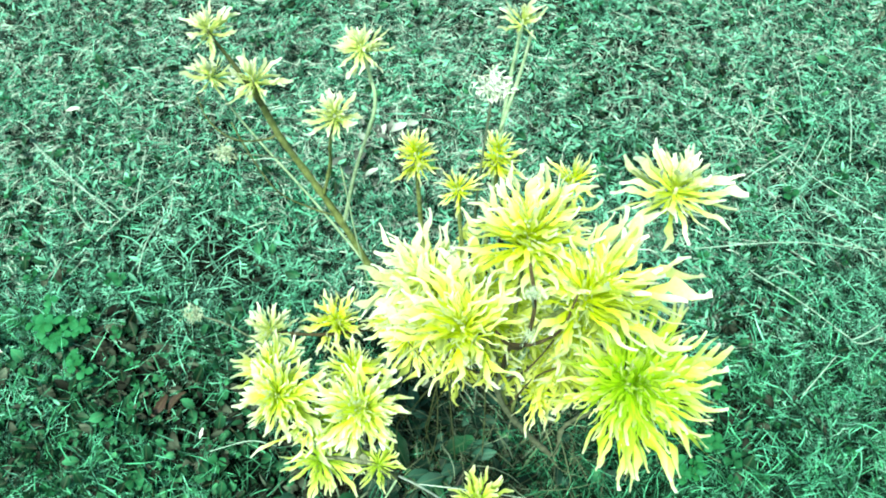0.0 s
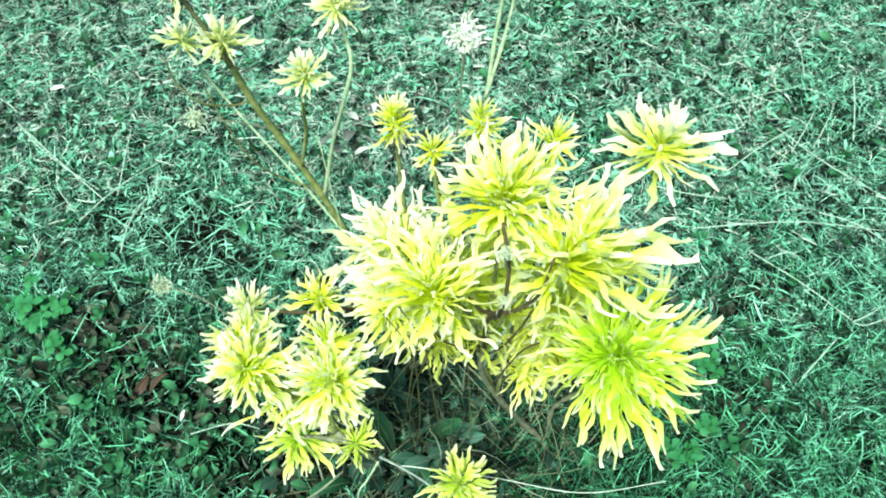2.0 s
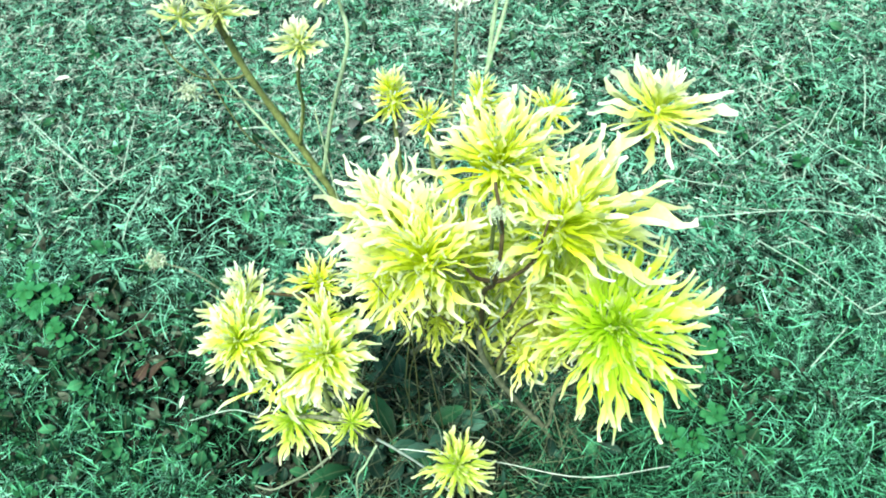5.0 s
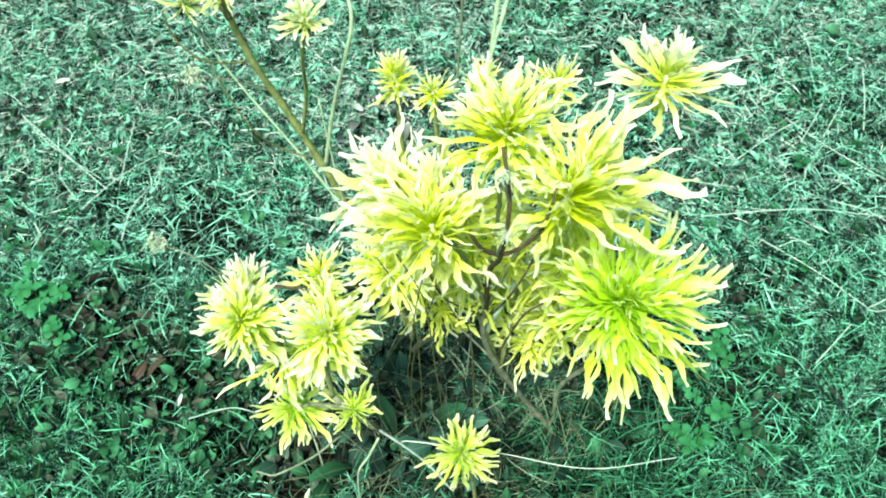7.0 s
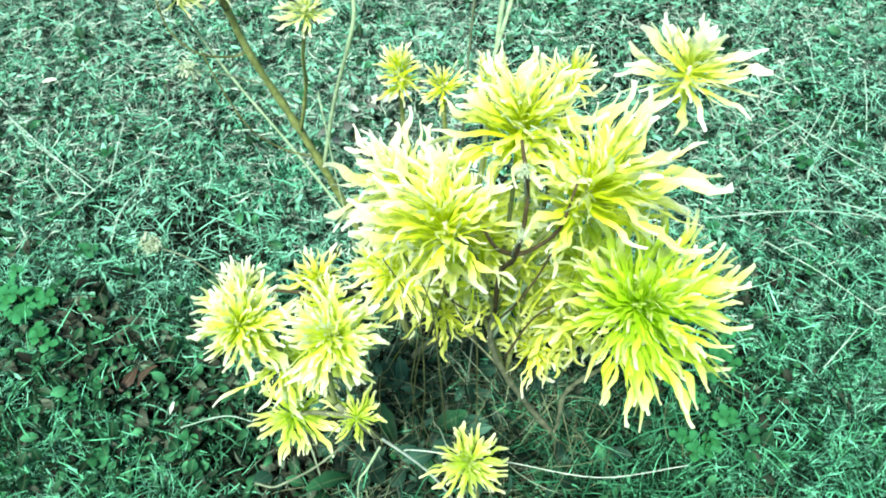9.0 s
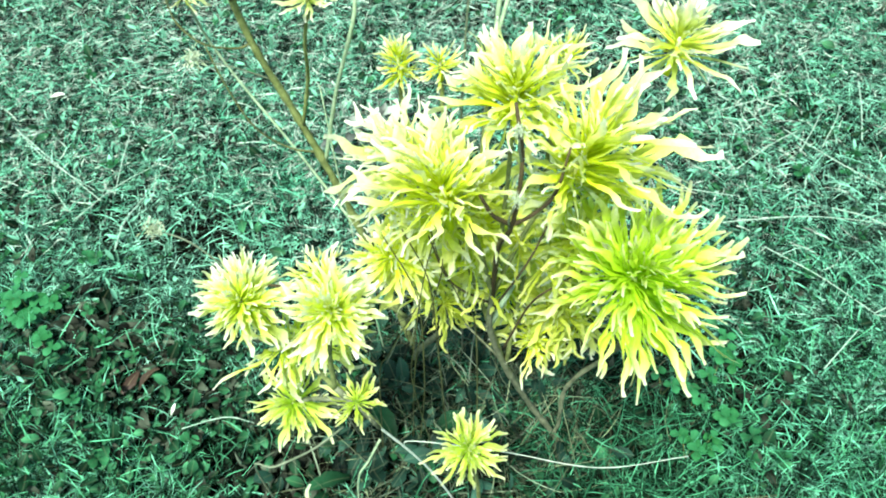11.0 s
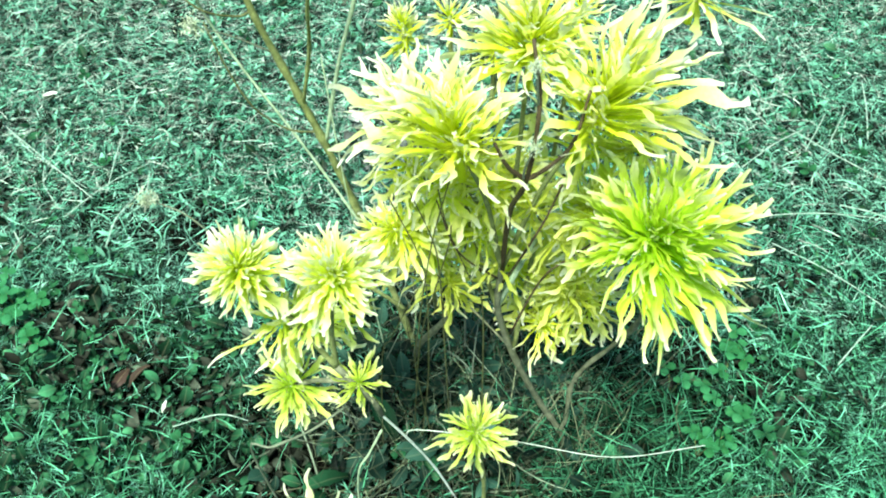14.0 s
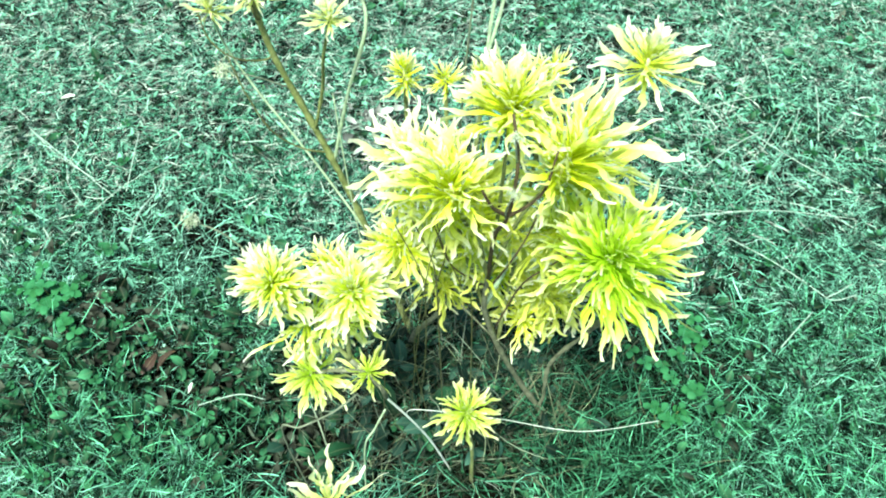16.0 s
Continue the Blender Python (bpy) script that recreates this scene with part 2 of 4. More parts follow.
bsdf.inputs["Specular IOR Level"].default_value = 0.0
bump(nt, bsdf, s2, 0.8, 0.01)


# ---- building helpers ----
def mesh_from(name, verts, faces, uvs, mat, smooth=True):
    me = bpy.data.meshes.new(name)
    me.from_pydata([tuple(v) for v in verts], [], faces)
    layer = me.uv_layers.new(name="UVMap")
    idx = np.empty(len(me.loops), dtype=np.int32)
    me.loops.foreach_get("vertex_index", idx)
    layer.data.foreach_set("uv", np.asarray(uvs, dtype=np.float32)[idx].ravel())
    if smooth:
        me.polygons.foreach_set("use_smooth", [True] * len(me.polygons))
    me.materials.append(mat)
    me.update()
    return me


def part(name, me, parent, label="", m=None):
    ob = new(name, me)
    ob.parent = parent
    if m is not None:
        ob.matrix_basis = m
    return tagged(ob, label) if label else ob


def thing(name, label, category, group="", at=(0, 0, 0)):
    ob = new(name)
    ob.empty_display_size = 0.02
    ob.location = at
    return tagged(ob, label, category, group)


def spline(points, steps=6):
    """A smooth line through the points."""
    p = [Vector(q) for q in points]
    p = [p[0] * 2 - p[1], *p, p[-1] * 2 - p[-2]]
    line = []
    for i in range(1, len(p) - 2):
        for k in range(steps):
            t = k / steps
            line.append(0.5 * ((2 * p[i]) + (p[i + 1] - p[i - 1]) * t + (2 * p[i - 1] - 5 * p[i] + 4 * p[i + 1] - p[i + 2]) * t * t
                               + (3 * p[i] - p[i - 1] - 3 * p[i + 1] + p[i + 2]) * t ** 3))
    return line + [p[-2]]


def tube(points, r0, r1, steps=6, sides=7, rough=0.08, seed=0):
    """Vertices, faces and uvs of a tapered, slightly knotty stem."""
    rng = random.Random(seed)
    line = spline(points, steps)
    verts, faces, uvs = [], [], []
    side = Vector((1, 0.3, 0.2))
    for i, c in enumerate(line):
        d = (line[min(i + 1, len(line) - 1)] - line[max(i - 1, 0)]).normalized()
        a = (side - d * side.dot(d)).normalized()
        b = d.cross(a)
        side = a
        f = i / (len(line) - 1)
        r = (r0 + (r1 - r0) * f) * (1 + rng.uniform(-rough, rough) + (0.22 if rng.random() < rough else 0))
        for k in range(sides):
            w = 2 * math.pi * k / sides
            verts.append(c + (a * math.cos(w) + b * math.sin(w)) * r)
            uvs.append((k / sides, f))
    n = len(line)
    for i in range(n - 1):
        for k in range(sides):
            k2 = (k + 1) % sides
            faces.append((i * sides + k, i * sides + k2, (i + 1) * sides + k2, (i + 1) * sides + k))
    faces.append(tuple(range(sides))[::-1])
    faces.append(tuple((n - 1) * sides + k for k in range(sides)))
    return verts, faces, uvs


def stem(name, points, r0, r1, mat, parent, label="", seed=0, rough=0.08):
    base = parent.location
    v, f, u = tube([Vector(p) - base for p in points], r0, r1, seed=seed, rough=rough)
    return part(name, mesh_from(name, v, f, u, mat), parent, label)


def blade(length, width, bend, wave, phase, twist, fold, n=9, tip=1.0, swell=0.6, sway=0.0):
    """One leaf along +x with its face up: vertices (n x 3), uvs. It droops by bend (radians), its edges wave, its tip narrows."""
    pts, uvs = [], []
    x = z = 0.0
    step = length / (n - 1)
    for i in range(n):
        s = i / (n - 1)
        ang = bend * (s ** 1.4) - 0.12
        if i:
            x += step * math.cos(ang)
            z -= step * math.sin(ang)
        k = min(1, s / swell)
        w = width * 0.5 * (0.34 + 0.66 * k * k * (3 - 2 * k)) * (1 if s < swell else max(0.0, 1 - (s - swell) / (1 - swell)) ** 0.5)
        if i == n - 1:
            w = width * 0.15 * tip
        lobe = 1 + wave * (math.sin(8.3 * math.pi * s + phase) + 0.5 * math.sin(17 * s + 2.3 * phase) + 0.45 * math.sin(67 * s + 5 * phase))
        lobe2 = 1 + wave * (math.sin(7.1 * math.pi * s + phase + 1.9) + 0.5 * math.sin(19 * s + 1.7 * phase) + 0.45 * math.sin(61 * s + 3 * phase))
        ty = twist * s
        up = fold * w
        rip = 0.35 * wave * w * math.sin(9 * s + phase * 2)
        off = length * (sway * 0.25 * s * s + 0.16 * wave * s * math.sin(11 * s + phase))
        pts.append((x + math.sin(ang) * (up + rip), off + w * lobe * math.cos(ty), z + math.cos(ang) * (up + rip) + w * math.sin(ty)))
        pts.append((x, off, z))
        pts.append((x + math.sin(ang) * (up - rip), off - w * lobe2 * math.cos(ty), z + math.cos(ang) * (up - rip) - w * math.sin(ty)))
        uvs += [(0, s), (0.5, s), (1, s)]
    faces = []
    for i in range(n - 1):
        a, b = 3 * i, 3 * (i + 1)
        faces += [(a, a + 1, b + 1, b), (a + 1, a + 2, b + 2, b + 1)]
    return pts, faces, uvs


# leaf shapes of unit length that the separate leaves share: long wavy ones, and short blunt ones for the small heads
LEAF_SHAPES = 24
leaf_rng = random.Random(5)
leaf_data = {
    "long": [blade(1.0, leaf_rng.uniform(0.06, 0.1), leaf_rng.uniform(-0.45, 0.8), leaf_rng.uniform(0.25, 0.45), leaf_rng.uniform(0, 6.28), leaf_rng.uniform(-0.9, 0.9),
                   leaf_rng.uniform(0.05, 0.5), n=19, tip=1.5, swell=leaf_rng.uniform(0.68, 0.88), sway=leaf_rng.uniform(-0.6, 0.6)) for _ in range(LEAF_SHAPES)],
    "short": [blade(1.0, leaf_rng.uniform(0.08, 0.13), leaf_rng.uniform(-0.6, 0.7), leaf_rng.uniform(0.15, 0.3), leaf_rng.uniform(0, 6.28), leaf_rng.uniform(-0.7, 0.7),
                    leaf_rng.uniform(0.05, 0.4), n=13, tip=1.5, swell=leaf_rng.uniform(0.66, 0.86), sway=leaf_rng.uniform(-0.7, 0.7)) for _ in range(LEAF_SHAPES)],
}
leaf_meshes = {(key, kind): [mesh_from(key + "_leaf", v, f, u, mats[key]) for v, f, u in leaf_data[kind]] for key in ("gold", "sprig", "lime", "cream", "pale", "butter", "deep") for kind in leaf_data}


def rosette(parent, at, axis, radius, count, key, seed, separate, spread=(12, 112), tall=0.35, width=1.0, label="", inner=0.4, lean=None):
    """A leafy head: leaves set in a spiral round its short axis, the inner ones short and upright, the outer ones long and bent back."""
    rng = random.Random(seed)
    shape = "long" if radius > 0.0575 else "short"
    axis = Vector(axis).normalized()
    turn = axis.to_track_quat("Z", "Y").to_matrix().to_4x4()
    at = Vector(at) - parent.location
    verts, faces, uvs = tube([(0, 0, -radius * 0.5), (0, 0, -radius * 0.2), (0, 0, radius * 0.12)], radius * 0.05, radius * 0.03, 3, 6)
    poses = []
    count = int(count * 0.62)
    for i in range(count):
        f = (i + 0.5) / count
        az = i * 137.508 + rng.gauss(0, 17)
        tilt = spread[0] + (spread[1] - spread[0]) * f ** 0.8 + rng.gauss(0, 14)
        size = radius * (inner + (1.0 - inner) * f ** 0.55) * rng.uniform(0.58, 1.16)
        if lean is not None:
            way = Vector((math.cos(radians(az)), math.sin(radians(az)), 0))
            size *= 1 + 0.35 * way.dot(turn.to_3x3().transposed() @ Vector(lean))
        h = radius * tall * (0.45 - f)
        m = Matrix.Translation((0, 0, h)) @ Matrix.Rotation(radians(az), 4, "Z") @ Matrix.Rotation(radians(tilt - 90), 4, "Y") \
            @ Matrix.Rotation(radians(rng.gauss(0, 26)), 4, "X") @ Matrix.Diagonal((size, size * width * rng.uniform(0.75, 1.25), size, 1))
        poses.append((m, rng.randrange(LEAF_SHAPES)))
    apart = poses[-separate:] if separate else []
    for m, k in poses[:len(poses) - len(apart)]:
        v, fc, uv = leaf_data[shape][k]
        o = len(verts)
        verts += [m @ Vector(p) for p in v]
        faces += [tuple(o + j for j in q) for q in fc]
        uvs += uv
    place = Matrix.Translation(at) @ turn
    head = part("leaf_rosette", mesh_from("leaf_rosette", verts, faces, uvs, mats[key + "_many"]), parent, label, place)
    for m, k in apart:
        part("leaf", leaf_meshes[key, shape][k], head, "", m)
    return head


# ---- ground ----
def swell_at(x, y):
    return 0.012 * noise.noise((x * 1.7, y * 1.7, 0.3)) + 0.006 * noise.noise((x * 6, y * 6, 1.3))


def ground():
    ring = [i * 0.045 for i in range(-44, 45)]
    far = [2.4, 3.2, 4.5, 7, 12, 25, 60, 150, 400, 1000, 2500]
    xs = [-v for v in reversed(far)] + ring + far
    ys = [v + 0.9 for v in xs]
    verts, uvs, faces = [], [], []
    for y in ys:
        for x in xs:
            verts.append((x, y, swell_at(x, y) - 0.004))
            uvs.append((x, y))
    n = len(xs)
    for j in range(n - 1):
        for i in range(n - 1):
            faces.append((j * n + i, j * n + i + 1, (j + 1) * n + i + 1, (j + 1) * n + i))
    return tagged(new("ground", mesh_from("ground", verts, faces, uvs, soil_mat)), "soil and thatch under a mown lawn, near black for the shade between blades", "ground", kind="structure")


ground()


def many_blades(name, n, area, length, width, mat, seed, flat=(20, 75), label="", category="", levels=4, tufts=0, keep=None, lift=0.0, droop=(0.2, 1.3)):
    """A great many bent grass blades in one mesh."""
    rng = np.random.RandomState(seed)
    x0, x1, y0, y1 = area
    if tufts:
        cx, cy = rng.uniform(x0, x1, tufts), rng.uniform(y0, y1, tufts)
        pick = rng.randint(0, tufts, n)
        spread = rng.uniform(0.006, 0.03, tufts)[pick]
        x, y = cx[pick] + rng.normal(0, 1, n) * spread, cy[pick] + rng.normal(0, 1, n) * spread
        az = np.arctan2(y - cy[pick], x - cx[pick]) + rng.normal(0, 0.7, n)
    else:
        x, y = rng.uniform(x0, x1, n), rng.uniform(y0, y1, n)
        az = rng.uniform(0, 2 * np.pi, n)
    if keep is not None:
        ok = np.array([keep(a, b, c) for a, b, c in zip(x, y, rng.uniform(0, 1, n))])
        x, y, az = x[ok], y[ok], az[ok]
        n = len(x)
    z = np.array([swell_at(a, b) for a, b in zip(x, y)]) - 0.004 + lift * rng.uniform(0, 1, n)
    ln = rng.uniform(*length, n) * rng.uniform(0.6, 1.0, n)
    wd = rng.uniform(*width, n)
    el = np.radians(rng.uniform(*flat, n))
    dr = rng.uniform(*droop, n)
    tw = rng.uniform(-1.2, 1.2, n)
    V = np.zeros((n, 2 * levels + 1, 3), dtype=np.float32)
    U = np.zeros((n, 2 * levels + 1, 2), dtype=np.float32)
    r, h = np.zeros(n), np.zeros(n)
    side = rng.normal(0, 0.55, n)
    for i in range(levels + 1):
        s = i / levels
        if i:
            e = el - dr * s
            r = r + ln / levels * np.cos(e)
            h = np.maximum(h + ln / levels * np.sin(e), 0.003 - 0 * h)
        a = az + side * s
        px, py, pz = x + r * np.cos(a), y + r * np.sin(a), z + h
        if i == levels:
            V[:, 2 * levels] = np.stack([px, py, pz], 1)
            U[:, 2 * levels] = (0.5, 1)
            break
        w = wd * 0.5 * (1 - 0.55 * s ** 2)
        nx, ny, nz = -np.sin(a) * np.cos(tw), np.cos(a) * np.cos(tw), np.sin(tw)
        V[:, 2 * i] = np.stack([px + nx * w, py + ny * w, pz + nz * w], 1)
        V[:, 2 * i + 1] = np.stack([px - nx * w, py - ny * w, pz - nz * w], 1)
        U[:, 2 * i], U[:, 2 * i + 1] = (0, s), (1, s)
    k, per = 2 * levels + 1, 4 * (levels - 1) + 3
    loop = [v for i in range(levels - 1) for v in (2 * i, 2 * i + 1, 2 * i + 3, 2 * i + 2)] + [2 * levels - 2, 2 * levels - 1, 2 * levels]
    loops = (np.arange(n)[:, None] * k + np.array(loop)[None, :]).ravel().astype(np.int32)
    starts = (np.arange(n)[:, None] * per + np.array([4 * i for i in range(levels)])[None, :]).ravel().astype(np.int32)
    me = bpy.data.meshes.new(name)
    me.vertices.add(n * k)
    me.vertices.foreach_set("co", V.ravel())
    me.loops.add(len(loops))
    me.loops.foreach_set("vertex_index", loops)
    me.polygons.add(len(starts))
    me.polygons.foreach_set("loop_start", starts)
    me.update(calc_edges=True)
    me.uv_layers.new(name="UVMap").data.foreach_set("uv", U.reshape(-1, 2)[loops].ravel())
    me.polygons.foreach_set("use_smooth", [True] * len(me.polygons))
    me.materials.append(mat)
    return tagged(new(name, me), label, category, kind="stuff")


def patch(x, y, scale, seed):
    return noise.noise((x * scale + seed, y * scale - seed, seed * 0.37))


NEAR = (-1.4, 1.4, 0.1, 2.05)


def edge(x, y):
    """How far the close lawn has thinned out into the coarser grass round it."""
    return 3.0 * max(0, math.hypot(x / 1.4, (y - 1.07) / 0.98) - 0.86)



# spots where the lawn has worn through to dead leaves: x, y, radius
LITTER_SPOTS = [(0.564, 0.755, 0.05), (0.512, 0.6, 0.06), (-0.06, 1.12, 0.1), (-0.33, 0.555, 0.07), (-0.45, 0.635, 0.06), (-0.51, 0.685, 0.05), (-0.14, 0.46, 0.05)]


def worn(x, y):
    return sum(math.exp(-((x - a) ** 2 + (y - b) ** 2) / (r * r)) for a, b, r in LITTER_SPOTS)


def bare(x, y):
    """How thin the lawn is: under and before the shrub, where bared black soil stands in for its shade, in the leafy
    hollow beside it, and in scattered spots.
    """
    # shade ellipse of the shrub, made by baring near-black soil
    under = 1.2 * math.exp(-((x - 0.12) / 0.31) ** 2 - ((y - 0.48) / 0.17) ** 2)
    hollow = 0.35 * math.exp(-((x + 0.38) / 0.24) ** 2 - ((y - 0.57) / 0.11) ** 2)
    spots = max(0, patch(x, y, 7.5, 12)) * 0.7
    return under + hollow + spots + 0.55 * worn(x, y)


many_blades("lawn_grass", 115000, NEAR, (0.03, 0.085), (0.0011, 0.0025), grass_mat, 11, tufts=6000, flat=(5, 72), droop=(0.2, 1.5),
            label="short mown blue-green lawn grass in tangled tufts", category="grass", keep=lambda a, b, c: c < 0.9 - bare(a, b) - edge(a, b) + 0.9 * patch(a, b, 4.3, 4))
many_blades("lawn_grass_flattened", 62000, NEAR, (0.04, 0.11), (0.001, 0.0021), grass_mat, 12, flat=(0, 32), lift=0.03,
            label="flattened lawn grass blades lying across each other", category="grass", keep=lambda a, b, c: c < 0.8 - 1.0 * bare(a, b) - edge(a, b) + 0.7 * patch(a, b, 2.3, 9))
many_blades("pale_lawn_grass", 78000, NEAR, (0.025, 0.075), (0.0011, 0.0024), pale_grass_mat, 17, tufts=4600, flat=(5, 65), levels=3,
            label="paler lawn grass in loose tufts, thicker towards the back", category="grass",
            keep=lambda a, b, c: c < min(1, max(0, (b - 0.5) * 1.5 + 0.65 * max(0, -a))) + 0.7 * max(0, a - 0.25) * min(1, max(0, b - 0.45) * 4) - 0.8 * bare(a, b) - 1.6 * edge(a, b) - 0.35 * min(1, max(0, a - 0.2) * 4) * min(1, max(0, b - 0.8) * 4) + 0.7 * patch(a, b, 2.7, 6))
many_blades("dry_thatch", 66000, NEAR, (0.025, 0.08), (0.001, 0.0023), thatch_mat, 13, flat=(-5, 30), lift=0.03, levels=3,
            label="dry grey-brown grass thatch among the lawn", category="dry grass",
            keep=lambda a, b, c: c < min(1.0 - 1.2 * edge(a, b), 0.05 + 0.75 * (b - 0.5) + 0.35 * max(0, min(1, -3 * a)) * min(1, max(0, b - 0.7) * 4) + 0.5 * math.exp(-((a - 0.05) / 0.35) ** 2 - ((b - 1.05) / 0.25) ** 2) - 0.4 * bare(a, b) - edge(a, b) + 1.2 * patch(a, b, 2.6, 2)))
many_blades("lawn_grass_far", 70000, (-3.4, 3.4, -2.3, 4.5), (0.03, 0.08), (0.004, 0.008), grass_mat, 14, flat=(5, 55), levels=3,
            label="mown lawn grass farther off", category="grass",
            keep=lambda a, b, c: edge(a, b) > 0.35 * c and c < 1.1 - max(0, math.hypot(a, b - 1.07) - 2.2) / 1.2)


many_blades("dry_thatch_far", 45000, (-3.4, 3.4, -2.3, 4.5), (0.03, 0.08), (0.003, 0.006), thatch_mat, 18, flat=(0, 40), levels=3,
            label="dry grey-brown thatch in the lawn farther off", category="dry grass",
            keep=lambda a, b, c: edge(a, b) > 0.3 * c and c < 0.8 + 0.8 * patch(a, b, 1.3, 2) - max(0, math.hypot(a, b - 1.07) - 1.6) / 1.8)


def many_leaves(name, n, area, size, ratio, mat, seed, trio=False, height=(0.01, 0.04), tilt=45, label="", category="", keep=None, cup=0.25):
    """Many small round or oval leaves, single or in threes, in one mesh."""
    rng = random.Random(seed)
    verts, faces, uvs = [], [], []
    made = 0
    while made < n:
        x, y = rng.uniform(area[0], area[1]), rng.uniform(area[2], area[3])
        if keep is not None and not keep(x, y, rng.random()):
            made += 0.2
            continue
        made += 1
        s, h = rng.uniform(*size), rng.uniform(*height)
        base = Matrix.Translation((x, y, swell_at(x, y) + h)) @ Euler((radians(rng.gauss(0, tilt * 0.5)), radians(rng.gauss(0, tilt * 0.5)), rng.uniform(0, 6.28))).to_matrix().to_4x4()
        for k in range(3 if trio else 1):
            m = base @ Matrix.Rotation(radians(120 * k + rng.uniform(-8, 8)), 4, "Z") @ Matrix.Rotation(radians(rng.uniform(-25, 10)), 4, "Y")
            o = len(verts)
            w = s * ratio * 0.5
            ring = [(0, 0, 0)]
            outline = ((0.18, 0.45), (0.45, 0.92), (0.75, 1.0), (0.95, 0.6)) if trio else ((0.15, 0.6), (0.4, 1.0), (0.68, 0.85), (0.88, 0.42))
            for a, b in outline:
                ring.append((a * s, b * w * rng.uniform(0.85, 1.1), cup * b * w))
            ring.append((s * (0.9 if trio else 1.0), 0, 0))
            for a, b in reversed(outline):
                ring.append((a * s, -b * w * rng.uniform(0.85, 1.1), cup * b * w))
            ring.append((0.5 * s, 0, -0.04 * s))
            verts += [m @ Vector(p) for p in ring]
            uvs += [(0.5 + 0.5 * p[1] / max(w, 1e-6), p[0] / s) for p in ring]
            c, num = o + len(ring) - 1, len(ring) - 1
            faces += [(o + j, o + (j + 1) % num, c) for j in range(num)]
    return tagged(new(name, mesh_from(name, verts, faces, uvs, mat)), label, category, kind="stuff")


def clover_zone(x, y, c):
    left = math.exp(-((x + 0.52) / 0.22) ** 2 - ((y - 0.55) / 0.16) ** 2)
    right = math.exp(-((x - 0.45) / 0.10) ** 2 - ((y - 0.56) / 0.10) ** 2)
    top = 0.3 * math.exp(-((x + 0.75) / 0.2) ** 2 - ((y - 0.85) / 0.25) ** 2)
    return c < 0.0 + 0.55 * left + 0.35 * right + top + 0.3 * patch(x, y, 3.3, 7)


many_leaves("clover", 1100, NEAR, (0.008, 0.017), 0.95, clover_mat, 21, trio=True, height=(0.008, 0.036), label="green clover leaves growing through the lawn",
            category="clover", keep=clover_zone)
many_leaves("low_leaves", 6000, NEAR, (0.006, 0.016), 0.5, weed_mat, 24, height=(0.004, 0.034), tilt=70, label="small dull green leaves matted into the lawn",
            category="weeds", keep=lambda x, y, c: c < 0.45 + 1.2 * patch(x, y, 4.1, 8))
many_leaves("lawn_leaves", 8000, NEAR, (0.01, 0.024), 0.34, lawn_leaf_mat, 26, height=(0.012, 0.036), tilt=60, label="soft grey-green leaves mixed into the lawn",
            category="weeds", keep=lambda x, y, c: c < min(1, max(0, (y - 0.55) * 1.4)) + 0.7 * patch(x, y, 2.2, 13) - 0.5 * bare(x, y) - edge(x, y))
many_leaves("broadleaf_weeds", 2800, NEAR, (0.014, 0.03), 0.62, weed_mat, 22, height=(0.006, 0.035), tilt=55, label="dark green broad-leaved weeds low in the lawn",
            category="weeds", keep=lambda x, y, c: c < 0.25 + 0.75 * math.exp(-((x + 0.45) / 0.25) ** 2 - ((y - 0.52) / 0.18) ** 2) + 0.5 * patch(x, y, 2.9, 3))
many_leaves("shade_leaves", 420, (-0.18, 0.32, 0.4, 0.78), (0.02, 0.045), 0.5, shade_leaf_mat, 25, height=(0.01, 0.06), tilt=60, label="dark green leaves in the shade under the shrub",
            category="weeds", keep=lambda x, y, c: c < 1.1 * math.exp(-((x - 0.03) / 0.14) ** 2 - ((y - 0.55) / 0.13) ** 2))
many_leaves("leaf_litter", 3000, NEAR, (0.01, 0.032), 0.5, litter_mat, 23, height=(0.002, 0.022), tilt=60, label="brown dead leaf litter on the soil",
            category="dead leaves", keep=lambda x, y, c: c < 0.06 + 0.75 * worn(x, y) + 0.5 * patch(x, y, 3.7, 5), cup=0.6)
HOLLOW = (-0.8, -0.08, 0.38, 0.78)


def in_hollow(x, y):
    return math.exp(-((x + 0.42) / 0.25) ** 2 - ((y - 0.55) / 0.13) ** 2)


many_leaves("hollow_leaves", 650, HOLLOW, (0.011, 0.027), 0.68, mid_leaf_mat, 27, height=(0.004, 0.036), tilt=60, label="rounded green weed leaves crowded in the hollow",
            category="weeds", keep=lambda x, y, c: c < 0.85 * in_hollow(x, y) + 0.35 * patch(x, y, 9.0, 15))
many_leaves("hollow_litter", 650, HOLLOW, (0.014, 0.036), 0.5, litter_mat, 28, height=(0.0, 0.016), tilt=60, label="grey-brown dead leaves on the soil of the hollow",
            category="dead leaves", keep=lambda x, y, c: c < 0.7 * in_hollow(x, y) + 0.9 * worn(x, y), cup=0.6)


def near_share(x, y):
    """Where longer, greener blades stand: the near part of the lawn, thinner under the shrub to darken it like shade,
    and in worn spots.
    """
    reach = max(0.0, min(1.0, (0.76 - y) / 0.16))
    under = math.exp(-((x - 0.1) / 0.27) ** 2 - ((y - 0.46) / 0.17) ** 2)
    return reach * (0.75 - 0.8 * under - 0.45 * worn(x, y) + 1.2 * patch(x, y, 6.5, 3))


